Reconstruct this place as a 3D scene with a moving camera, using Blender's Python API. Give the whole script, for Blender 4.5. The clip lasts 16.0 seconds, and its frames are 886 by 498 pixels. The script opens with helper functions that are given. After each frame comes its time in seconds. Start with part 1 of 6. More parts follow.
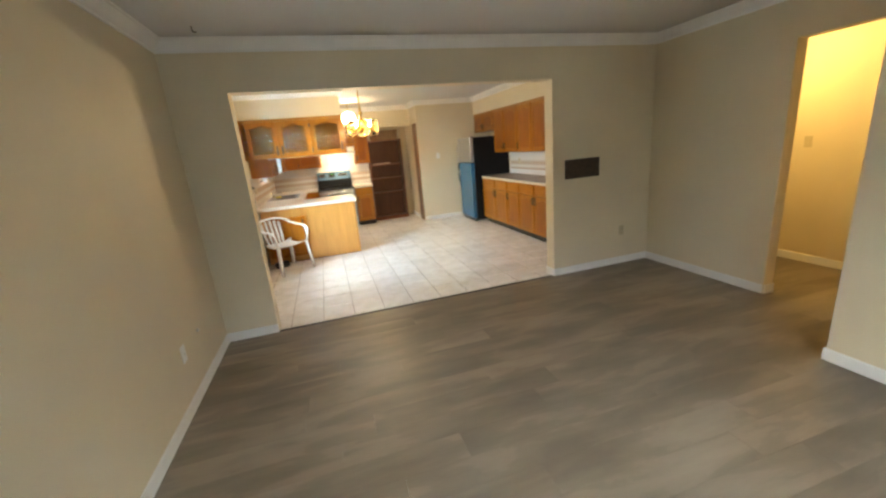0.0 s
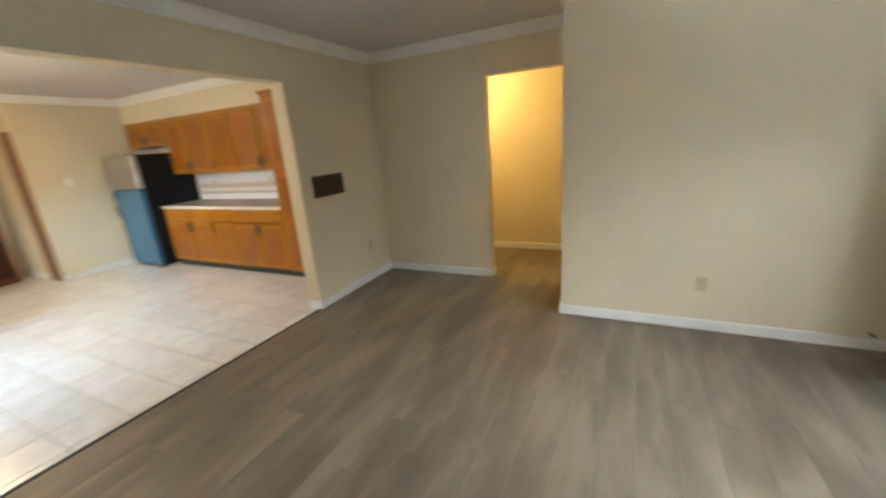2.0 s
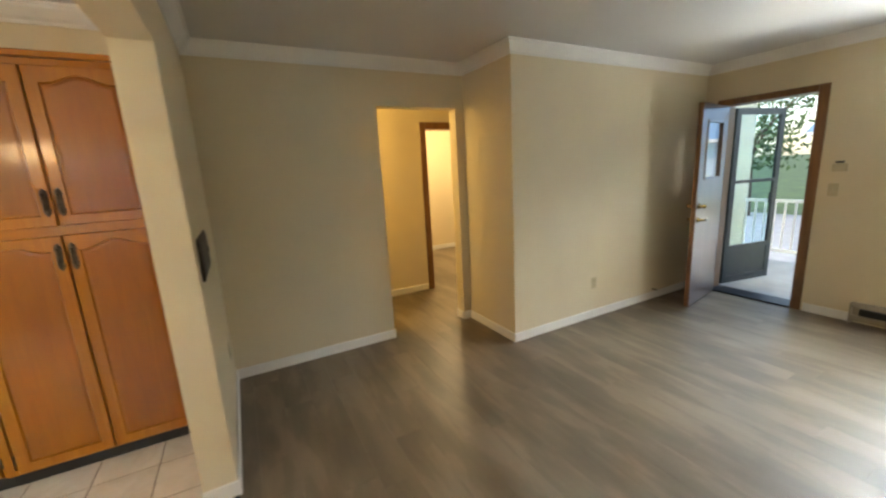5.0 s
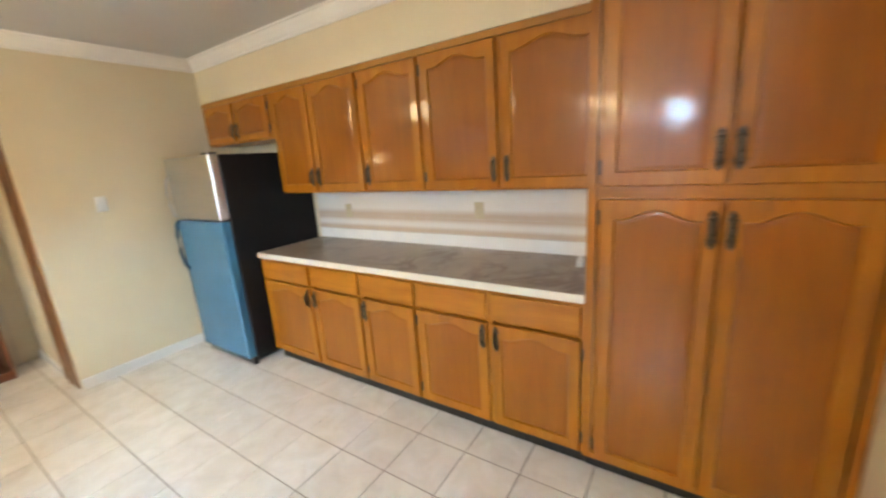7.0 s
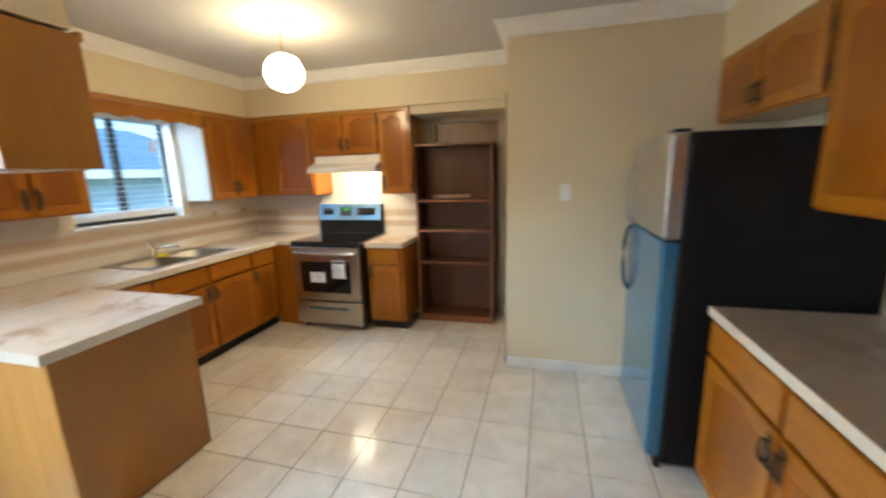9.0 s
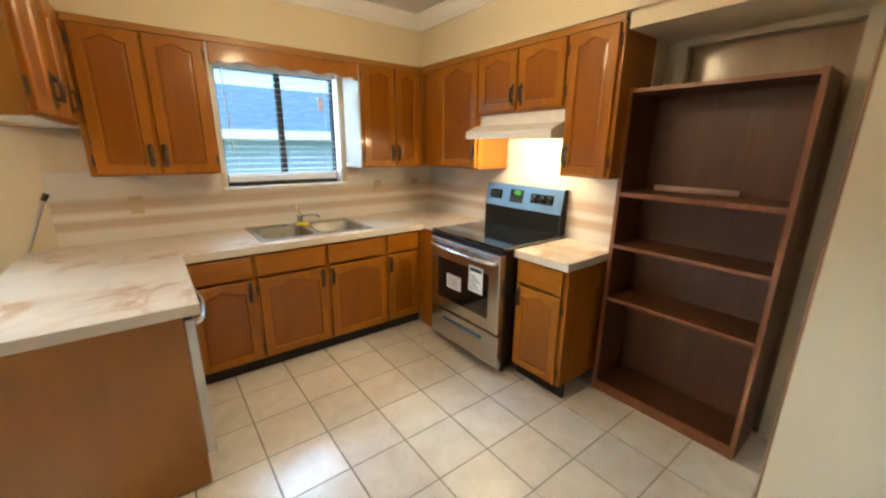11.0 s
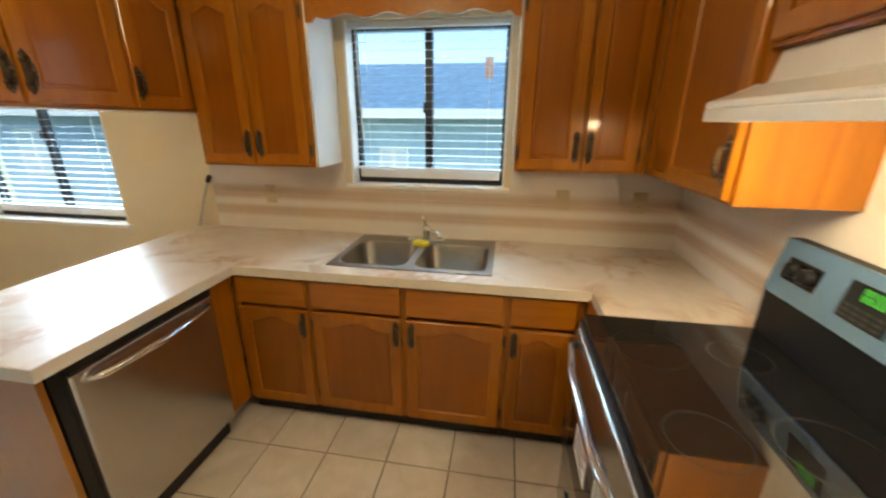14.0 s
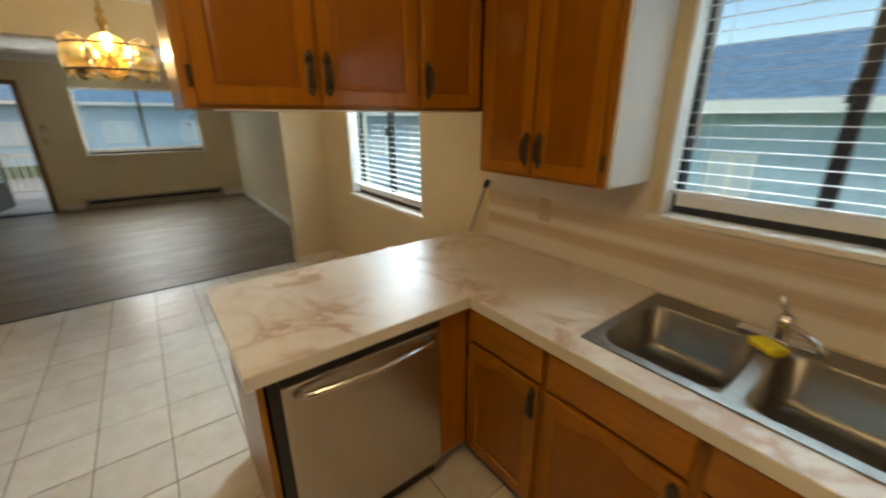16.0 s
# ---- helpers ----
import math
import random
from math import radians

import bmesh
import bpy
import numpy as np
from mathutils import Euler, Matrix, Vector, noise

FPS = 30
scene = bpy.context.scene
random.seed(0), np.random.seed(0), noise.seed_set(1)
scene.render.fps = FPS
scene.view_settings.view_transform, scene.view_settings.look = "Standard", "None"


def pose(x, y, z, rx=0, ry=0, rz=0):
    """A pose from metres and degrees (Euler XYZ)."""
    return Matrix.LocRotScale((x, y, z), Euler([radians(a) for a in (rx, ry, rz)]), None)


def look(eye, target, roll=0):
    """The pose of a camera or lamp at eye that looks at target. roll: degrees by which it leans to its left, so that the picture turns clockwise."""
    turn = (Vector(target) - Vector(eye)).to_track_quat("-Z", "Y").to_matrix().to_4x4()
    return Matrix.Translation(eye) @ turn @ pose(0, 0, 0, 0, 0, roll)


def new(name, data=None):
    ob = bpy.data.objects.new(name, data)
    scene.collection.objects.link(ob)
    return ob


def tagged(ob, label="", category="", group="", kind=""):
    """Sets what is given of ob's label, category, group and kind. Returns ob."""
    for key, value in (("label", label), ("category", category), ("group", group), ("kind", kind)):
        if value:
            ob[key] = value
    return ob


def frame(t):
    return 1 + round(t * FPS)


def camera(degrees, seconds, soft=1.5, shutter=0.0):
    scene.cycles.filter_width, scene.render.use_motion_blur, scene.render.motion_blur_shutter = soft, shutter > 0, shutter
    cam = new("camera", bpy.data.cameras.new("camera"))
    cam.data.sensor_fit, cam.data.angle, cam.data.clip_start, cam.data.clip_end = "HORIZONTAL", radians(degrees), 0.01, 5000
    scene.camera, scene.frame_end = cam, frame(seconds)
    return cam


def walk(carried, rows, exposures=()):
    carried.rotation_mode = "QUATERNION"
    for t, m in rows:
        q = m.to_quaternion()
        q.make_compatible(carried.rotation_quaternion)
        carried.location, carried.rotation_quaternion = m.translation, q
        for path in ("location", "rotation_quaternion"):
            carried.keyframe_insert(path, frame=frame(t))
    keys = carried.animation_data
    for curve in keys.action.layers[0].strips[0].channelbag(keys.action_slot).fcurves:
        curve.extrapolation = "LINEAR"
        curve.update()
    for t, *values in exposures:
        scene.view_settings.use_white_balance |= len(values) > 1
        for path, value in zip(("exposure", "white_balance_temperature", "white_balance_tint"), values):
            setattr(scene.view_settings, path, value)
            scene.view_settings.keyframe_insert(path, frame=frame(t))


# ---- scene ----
cam = camera(98.7, 16.0, soft=2.3, shutter=0.5)
PATH = [
    (0, (0.08, 0.125, 1.569), (0.613, 1.981, 1.049), -5.2),
    (0.2, (-0.06, 0.205, 1.584), (0.575, 2.026, 1.053), -5.2),
    (0.5, (-0.202, 0.334, 1.596), (0.572, 2.099, 1.06), -5.3),
    (0.9, (-0.253, 0.528, 1.601), (0.676, 2.211, 1.05), -5.4),
    (1, (-0.251, 0.575, 1.596), (0.711, 2.241, 1.05), -5.4),
    (1.5, (-0.196, 0.728, 1.567), (1.04, 2.21, 1.043), -5.1),
    (2, (-0.176, 1.059, 1.541), (1.545, 1.919, 0.996), -4.5),
    (2.5, (-0.107, 1.481, 1.532), (1.776, 1.865, 0.978), -4.4),
    (2.7, (-0.072, 1.647, 1.536), (1.85, 1.811, 1.007), -3.5),
    (3, (-0.081, 1.88, 1.546), (1.84, 1.695, 1.021), -3.0),
    (3.1, (-0.074, 1.958, 1.547), (1.839, 1.673, 1.036), -2.8),
    (3.2, (-0.069, 2.033, 1.551), (1.829, 1.665, 1.038), -3.1),
    (5.3, (0.609, 3.789, 1.567), (2.34, 2.87, 1.168), -3.1),
    (5.5, (0.711, 3.894, 1.554), (2.509, 3.112, 1.162), -3.3),
    (6, (0.875, 4.07, 1.585), (2.835, 3.996, 1.198), -4.0),
    (6.2, (0.965, 4.185, 1.55), (2.913, 4.415, 1.164), -3.2),
    (6.5, (1.124, 4.34, 1.535), (2.994, 4.957, 1.186), -2.8),
    (7, (1.465, 4.506, 1.551), (3.087, 5.579, 1.084), -4.0),
    (7.5, (1.77, 4.657, 1.53), (3.01, 6.162, 1.078), -3.5),
    (8, (2.0, 4.877, 1.563), (2.654, 6.715, 1.119), -3.7),
    (8.4, (2.18, 5.106, 1.537), (2.384, 7.052, 1.122), -2.8),
    (8.5, (2.209, 5.167, 1.533), (2.326, 7.122, 1.127), -2.8),
    (9, (2.38, 5.471, 1.542), (1.865, 7.363, 1.149), -1.7),
    (9.5, (2.415, 5.835, 1.524), (1.44, 7.536, 1.129), -0.7),
    (9.7, (2.407, 5.984, 1.539), (1.312, 7.609, 1.137), -0.5),
    (11.8, (2.132, 7.598, 1.509), (0.432, 8.487, 0.942), 0.6),
    (12, (2.105, 7.718, 1.511), (0.362, 8.52, 0.944), 0.6),
    (12.5, (1.954, 7.949, 1.5), (0.116, 8.483, 0.92), 0.9),
    (13, (1.694, 8.119, 1.519), (-0.194, 8.383, 0.914), 0.8),
    (13.5, (1.423, 8.28, 1.534), (-0.478, 8.287, 0.91), 0.7),
    (13.6, (1.371, 8.324, 1.545), (-0.529, 8.266, 0.924), 0.9),
    (14, (1.215, 8.395, 1.568), (-0.658, 8.094, 0.934), 0.5),
    (14.5, (1.0, 8.339, 1.584), (-0.798, 7.742, 0.944), 0.8),
    (15, (0.832, 8.284, 1.594), (-0.823, 7.367, 0.946), 0.3),
    (15.4, (0.75, 8.269, 1.61), (-0.74, 7.109, 0.949), 0.2),
    (15.5, (0.725, 8.254, 1.601), (-0.718, 7.033, 0.946), -0.0),
    (16, (0.602, 8.137, 1.579), (-0.549, 6.639, 0.925), -0.1),
]
EXPOSURES = [(0.0, 2.2, 6750, 10), (1.5, 2.2, 6600, 10), (2.0, 2.35, 6500, 10), (3.0, 2.38, 6800, 10), (5.5, 2.25, 7200, 10), (6.2, 2.35, 6400, 10), (7.0, 2.5, 6300, 10), (8.5, 2.0, 6100, 10), (9.5, 1.82, 6150, 10),
             (12.0, 2.05, 6600, 10), (13.0, 1.76, 6400, 10), (13.5, 1.62, 6450, 10), (14.0, 1.62, 6900, 10), (14.5, 1.55, 7350, 10), (15.5, 0.98, 7600, 10), (16.0, 0.92, 8000, 10)]
walk(cam, [(t, look(eye, target, roll)) for t, eye, target, roll in PATH], EXPOSURES)

# ---- world, sun, large lights, exposure ----
world = bpy.data.worlds.new("world")
scene.world = world
world.use_nodes = True
wn = world.node_tree
sky = wn.nodes.new("ShaderNodeTexSky")
sky.sky_type = "NISHITA"
sky.sun_disc = False
sky.sun_elevation = radians(48)
sky.sun_rotation = radians(56)
wn.links.new(sky.outputs[0], wn.nodes["Background"].inputs[0])
wn.nodes["Background"].inputs[1].default_value = 0.10


def lamp(name, kind, m, power, colour, size=0.1, size_y=0.0, angle=0.0):
    data = bpy.data.lights.new(name, kind)
    data.energy, data.color = power, colour
    if kind == "AREA":
        data.shape, data.size, data.size_y = "RECTANGLE", size, size_y or size
    elif kind == "SUN":
        data.angle = angle
    else:
        data.shadow_soft_size = size
    ob = new(name, data)
    ob.matrix_world = m
    return ob


lamp("sun", "SUN", look((6, 4, 8), (0, 0, 0)), 0.7, (1.0, 0.96, 0.90), angle=radians(12))
# added area lamps stand in for open sky above the windows and front door
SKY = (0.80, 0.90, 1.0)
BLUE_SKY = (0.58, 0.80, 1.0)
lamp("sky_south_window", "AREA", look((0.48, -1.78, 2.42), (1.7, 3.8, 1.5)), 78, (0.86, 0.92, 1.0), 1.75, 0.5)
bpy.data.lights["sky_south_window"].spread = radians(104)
# one more added lamp for light off the ground below the wide window
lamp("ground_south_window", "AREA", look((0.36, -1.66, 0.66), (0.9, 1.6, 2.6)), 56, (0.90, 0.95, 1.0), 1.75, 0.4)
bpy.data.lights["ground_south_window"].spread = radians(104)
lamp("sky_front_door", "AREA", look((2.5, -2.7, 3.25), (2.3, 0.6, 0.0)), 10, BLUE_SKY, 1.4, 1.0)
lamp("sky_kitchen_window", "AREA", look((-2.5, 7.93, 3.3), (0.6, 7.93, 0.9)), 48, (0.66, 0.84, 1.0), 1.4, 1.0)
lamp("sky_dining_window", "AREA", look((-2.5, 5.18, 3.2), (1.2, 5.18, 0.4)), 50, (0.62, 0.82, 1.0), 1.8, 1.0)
# added low lamp carrying window daylight to the wall beside the refrigerator
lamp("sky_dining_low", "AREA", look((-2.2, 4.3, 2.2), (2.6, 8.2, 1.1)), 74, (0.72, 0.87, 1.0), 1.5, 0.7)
# hall and bedroom ceiling lamps
lamp("hall_lamp", "POINT", pose(4.16, 3.06, 2.25), 9.5, (1.0, 0.72, 0.28), 0.22)
lamp("bedroom_lamp", "POINT", pose(6.1, 0.4, 2.25), 20, (1.0, 0.76, 0.42), 0.12)
# range hood lamp
lamp("hood_lamp", "POINT", pose(0.42, 8.985, 1.586), 5.0, (1.0, 0.77, 0.44), 0.045)

# ---- materials ----


def material(name):
    m = bpy.data.materials.new(name)
    m.use_nodes = True
    return m, m.node_tree, m.node_tree.nodes["Principled BSDF"]


def ramp_of(t, *stops):
    r = t.nodes.new("ShaderNodeValToRGB")
    els = r.color_ramp.elements
    while len(els) < len(stops):
        els.new(0.5)
    for e, (p, c) in zip(els, stops):
        e.position, e.color = p, (*c, 1)
    return r


def coords(t, scale, space="Object", turn=(0, 0, 0)):
    if space == "World":
        src = t.nodes.new("ShaderNodeNewGeometry").outputs["Position"]
    else:
        src = t.nodes.new("ShaderNodeTexCoord").outputs[space]
    mp = t.nodes.new("ShaderNodeMapping")
    mp.inputs["Scale"].default_value = scale
    mp.inputs["Rotation"].default_value = turn
    t.links.new(src, mp.inputs[0])
    return mp


def noise_of(t, mp, scale, detail=4.0, rough=0.55, distort=0.0):
    n = t.nodes.new("ShaderNodeTexNoise")
    n.inputs["Scale"].default_value = scale
    n.inputs["Detail"].default_value = detail
    n.inputs["Roughness"].default_value = rough
    n.inputs["Distortion"].default_value = distort
    t.links.new(mp.outputs[0], n.inputs["Vector"])
    return n


def mixed(t, a, b, fac, kind="MIX"):
    x = t.nodes.new("ShaderNodeMix")
    x.data_type, x.blend_type = "RGBA", kind
    for socket, v in ((x.inputs[6], a), (x.inputs[7], b), (x.inputs[0], fac)):
        if isinstance(v, tuple):
            socket.default_value = (*v, 1)
        elif isinstance(v, (int, float)):
            socket.default_value = v
        else:
            t.links.new(v, socket)
    return x.outputs[2]


def bumped(t, b, height, strength, distance=0.002):
    bn = t.nodes.new("ShaderNodeBump")
    bn.inputs["Strength"].default_value = strength
    bn.inputs["Distance"].default_value = distance
    t.links.new(height, bn.inputs["Height"])
    t.links.new(bn.outputs[0], b.inputs["Normal"])


def plain(name, colour, rough=0.5, metal=0.0, vary=0.08, scale=8.0, bump=0.0, coat=0.0, space="Object", fine=120.0):
    """A surface with broad and fine variation of its colour."""
    m, t, b = material(name)
    mp = coords(t, (1, 1, 1), space)
    broad, grain = noise_of(t, mp, scale, 3), noise_of(t, mp, fine, 2)
    dark = tuple(c * (1 - vary) for c in colour)
    light = tuple(min(1, c * (1 + vary)) for c in colour)
    r = ramp_of(t, (0.3, dark), (0.7, light))
    t.links.new(broad.outputs[0], r.inputs[0])
    g = mixed(t, r.outputs[0], grain.outputs[1], 0.04, "OVERLAY")
    t.links.new(g, b.inputs["Base Color"])
    rr = t.nodes.new("ShaderNodeMapRange")
    rr.inputs["To Min"].default_value, rr.inputs["To Max"].default_value = rough * 0.85, min(1, rough * 1.15)
    t.links.new(broad.outputs[0], rr.inputs[0])
    t.links.new(rr.outputs[0], b.inputs["Roughness"])
    b.inputs["Metallic"].default_value = metal
    b.inputs["Coat Weight"].default_value = coat
    b.inputs["Coat Roughness"].default_value = 0.12
    if bump:
        bumped(t, b, grain.outputs[0], bump)
    return m


def wood(name, dark, mid, light, rough=0.32, coat=0.35, axis=2, scale=1.0, coat_rough=0.10):
    """Stained wood with grain along one axis."""
    m, t, b = material(name)
    s = [20 * scale] * 3
    s[axis] = 1.6 * scale
    mp = coords(t, s)
    info = t.nodes.new("ShaderNodeObjectInfo")
    add = t.nodes.new("ShaderNodeVectorMath")
    add.operation = "ADD"
    sc = t.nodes.new("ShaderNodeMath")
    sc.operation = "MULTIPLY"
    sc.inputs[1].default_value = 37.0
    t.links.new(info.outputs["Random"], sc.inputs[0])
    t.links.new(mp.outputs[0], add.inputs[0])
    t.links.new(sc.outputs[0], add.inputs[1])
    n = noise_of(t, add, 1.0, 6, 0.62, 0.9)
    r = ramp_of(t, (0.28, dark), (0.5, mid), (0.74, light))
    t.links.new(n.outputs[0], r.inputs[0])
    mp2 = coords(t, (2.2, 2.2, 1.2))
    n2 = noise_of(t, mp2, 1.6, 2)
    c = mixed(t, r.outputs[0], n2.outputs[0], 0.22, "OVERLAY")
    t.links.new(c, b.inputs["Base Color"])
    b.inputs["Roughness"].default_value = rough
    b.inputs["Coat Weight"].default_value = coat
    b.inputs["Coat Roughness"].default_value = coat_rough
    bumped(t, b, n.outputs[0], 0.05, 0.001)
    return m


def vinyl_planks():
    m, t, b = material("grey_vinyl_plank")
    mp = coords(t, (0.9, 3.3, 1), "World")
    info = t.nodes.new("ShaderNodeObjectInfo")
    sc = t.nodes.new("ShaderNodeMath")
    sc.operation = "MULTIPLY"
    sc.inputs[1].default_value = 0.55
    add = t.nodes.new("ShaderNodeVectorMath")
    t.links.new(info.outputs["Random"], sc.inputs[0])
    t.links.new(mp.outputs[0], add.inputs[0])
    t.links.new(sc.outputs[0], add.inputs[1])
    n = noise_of(t, add, 1.5, 5, 0.50, 0.22)
    r = ramp_of(t, (0.34, (0.138, 0.108, 0.075)), (0.46, (0.172, 0.136, 0.094)), (0.52, (0.190, 0.151, 0.105)), (0.54, (0.212, 0.169, 0.118)), (0.66, (0.246, 0.198, 0.140)))
    t.links.new(n.outputs[0], r.inputs[0])
    mp2 = coords(t, (5, 60, 1), "World")
    n2 = noise_of(t, mp2, 1.5, 4, 0.6)
    c = mixed(t, r.outputs[0], n2.outputs[0], 0.05, "OVERLAY")
    broad = noise_of(t, coords(t, (0.8, 1.3, 1), "World"), 1.1, 3, 0.5, 0.4)
    c = mixed(t, c, broad.outputs[0], 0.30, "OVERLAY")
    hv = t.nodes.new("ShaderNodeHueSaturation")
    mr = t.nodes.new("ShaderNodeMapRange")
    mr.inputs["To Min"].default_value, mr.inputs["To Max"].default_value = 0.93, 1.05
    t.links.new(info.outputs["Random"], mr.inputs[0])
    t.links.new(mr.outputs[0], hv.inputs["Value"])
    t.links.new(c, hv.inputs["Color"])
    t.links.new(hv.outputs[0], b.inputs["Base Color"])
    b.inputs["Roughness"].default_value = 0.42
    bumped(t, b, n2.outputs[0], 0.05, 0.001)
    return m


def laminate(name, base, vein, vein2, fac=1.0):
    """Marble-patterned worktop laminate with soft rusty veins."""
    m, t, b = material(name)
    mp = coords(t, (1, 1, 1), "World", (0, 0, 0.6))
    cloud = noise_of(t, mp, 3.2, 5, 0.6, 0.8)
    r = ramp_of(t, (0.3, tuple(c * 0.86 for c in base)), (0.62, base))
    t.links.new(cloud.outputs[0], r.inputs[0])
    v = noise_of(t, mp, 2.3, 5, 0.62, 0.7)
    rv = ramp_of(t, (0.435, (0, 0, 0)), (0.50, (1, 1, 1)), (0.56, (0, 0, 0)))
    t.links.new(v.outputs[0], rv.inputs[0])
    spot = noise_of(t, coords(t, (1, 1, 1), "World", (0, 0, 1.9)), 2.2, 3, 0.5, 0.4)
    rs = ramp_of(t, (0.44, (0.12,) * 3), (0.60, (0.95 * fac,) * 3))
    t.links.new(spot.outputs[0], rs.inputs[0])
    stain = ramp_of(t, (0.55, (0, 0, 0)), (0.74, (0.60 * fac,) * 3))
    t.links.new(spot.outputs[0], stain.inputs[0])
    mask = mixed(t, mixed(t, rv.outputs[0], rs.outputs[0], 1.0, "MULTIPLY"), stain.outputs[0], 1.0, "ADD")
    c = mixed(t, r.outputs[0], mixed(t, vein, vein2, spot.outputs[0]), mask)
    t.links.new(c, b.inputs["Base Color"])
    b.inputs["Roughness"].default_value = 0.32
    return m


def wall_tile():
    """Cream glazed tile with two soft beige stripes."""
    m, t, b = material("striped_wall_tile")
    g = t.nodes.new("ShaderNodeNewGeometry")
    s = t.nodes.new("ShaderNodeSeparateXYZ")
    t.links.new(g.outputs["Position"], s.inputs[0])
    mr = t.nodes.new("ShaderNodeMapRange")
    mr.inputs["From Min"].default_value, mr.inputs["From Max"].default_value = 0.9, 1.4
    t.links.new(s.outputs[2], mr.inputs[0])
    cream, tan = (0.74, 0.70, 0.65), (0.57, 0.45, 0.35)
    r = ramp_of(t, (0.14, cream), (0.20, tan), (0.27, tan), (0.32, cream), (0.36, cream), (0.42, tan), (0.50, tan), (0.58, cream))
    t.links.new(mr.outputs[0], r.inputs[0])
    mp = coords(t, (2, 2, 9), "World")
    n = noise_of(t, mp, 2.0, 4)
    c = mixed(t, r.outputs[0], n.outputs[0], 0.12, "OVERLAY")
    t.links.new(c, b.inputs["Base Color"])
    b.inputs["Roughness"].default_value = 0.22
    return m


def floor_tile():
    m, t, b = material("cream_floor_tile")
    mp = coords(t, (1, 1, 1), "World")
    n, n2 = noise_of(t, mp, 7.0, 5, 0.62, 0.6), noise_of(t, mp, 60.0, 2)
    r = ramp_of(t, (0.3, (0.70, 0.66, 0.60)), (0.65, (0.83, 0.80, 0.755)))
    t.links.new(n.outputs[0], r.inputs[0])
    info = t.nodes.new("ShaderNodeObjectInfo")
    hv = t.nodes.new("ShaderNodeHueSaturation")
    mr = t.nodes.new("ShaderNodeMapRange")
    mr.inputs["To Min"].default_value, mr.inputs["To Max"].default_value = 0.93, 1.04
    t.links.new(info.outputs["Random"], mr.inputs[0])
    t.links.new(mr.outputs[0], hv.inputs["Value"])
    t.links.new(r.outputs[0], hv.inputs["Color"])
    t.links.new(hv.outputs[0], b.inputs["Base Color"])
    b.inputs["Roughness"].default_value = 0.20
    bumped(t, b, n.outputs[0], 0.10, 0.002)
    return m


def brushed(name, colour, rough=0.3, stretch=(1, 1, 90)):
    m, t, b = material(name)
    mp = coords(t, stretch)
    n = noise_of(t, mp, 6.0, 4)
    r = ramp_of(t, (0.3, tuple(c * 0.85 for c in colour)), (0.7, colour))
    t.links.new(n.outputs[0], r.inputs[0])
    t.links.new(r.outputs[0], b.inputs["Base Color"])
    b.inputs["Metallic"].default_value = 1.0
    b.inputs["Roughness"].default_value = rough
    bumped(t, b, n.outputs[0], 0.06, 0.0005)
    return m


def glass(name, colour=(1, 1, 1), rough=0.0, ior=1.05):
    m, t, b = material(name)
    b.inputs["Base Color"].default_value = (*colour, 1)
    b.inputs["Transmission Weight"].default_value = 1.0
    b.inputs["Roughness"].default_value = rough
    b.inputs["IOR"].default_value = ior
    return m


def glow(name, colour, strength):
    m, t, b = material(name)
    b.inputs["Base Color"].default_value = (0.9, 0.9, 0.88, 1)
    b.inputs["Emission Color"].default_value = (*colour, 1)
    b.inputs["Emission Strength"].default_value = strength
    return m


PAINT = plain("beige_wall_paint", (0.675, 0.577, 0.395), 0.55, vary=0.035, scale=1.3, bump=0.05, space="World")
CEIL = plain("white_ceiling_paint", (0.59, 0.575, 0.55), 0.7, vary=0.02, scale=1.0, bump=0.05, space="World")
CREAM = plain("cream_door_frame_paint", (0.60, 0.52, 0.38), 0.4, vary=0.05, scale=4)
TRIM = plain("white_trim_paint", (0.80, 0.78, 0.74), 0.4, vary=0.03, scale=5)
OAK = wood("honey_oak", (0.295, 0.096, 0.003), (0.355, 0.121, 0.0045), (0.40, 0.144, 0.007), rough=0.34, coat=0.38, coat_rough=0.10)
OAK_H = wood("honey_oak_level_grain", (0.30, 0.099, 0.004), (0.36, 0.125, 0.005), (0.41, 0.148, 0.008), axis=0, rough=0.34, coat=0.38, coat_rough=0.10)
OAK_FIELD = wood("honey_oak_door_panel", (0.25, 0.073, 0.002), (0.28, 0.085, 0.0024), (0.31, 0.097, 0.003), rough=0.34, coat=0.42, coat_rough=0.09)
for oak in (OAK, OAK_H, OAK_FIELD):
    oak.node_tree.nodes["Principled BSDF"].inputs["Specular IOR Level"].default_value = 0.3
OAK_PANEL = wood("oak_panel_board", (0.47, 0.215, 0.045), (0.55, 0.26, 0.058), (0.60, 0.29, 0.07), rough=0.34, coat=0.3)
BROWN_PANEL = wood("brown_end_panel", (0.34, 0.138, 0.012), (0.37, 0.152, 0.014), (0.39, 0.162, 0.016), rough=0.4, coat=0.25)
MAHOGANY = wood("dark_red_brown_wood", (0.074, 0.024, 0.007), (0.104, 0.035, 0.010), (0.130, 0.046, 0.014), rough=0.5, coat=0.03)
SHELF_EDGE = wood("shelf_edge_wood", (0.16, 0.055, 0.022), (0.21, 0.075, 0.030), (0.26, 0.10, 0.04), rough=0.4, coat=0.2)
FRAME_WOOD = wood("brown_door_frame_wood", (0.13, 0.055, 0.02), (0.19, 0.085, 0.03), (0.24, 0.115, 0.042), rough=0.4, coat=0.2)
DOOR_TAN = wood("tan_slab_door", (0.22, 0.13, 0.06), (0.29, 0.175, 0.085), (0.33, 0.205, 0.10), rough=0.35, coat=0.3)
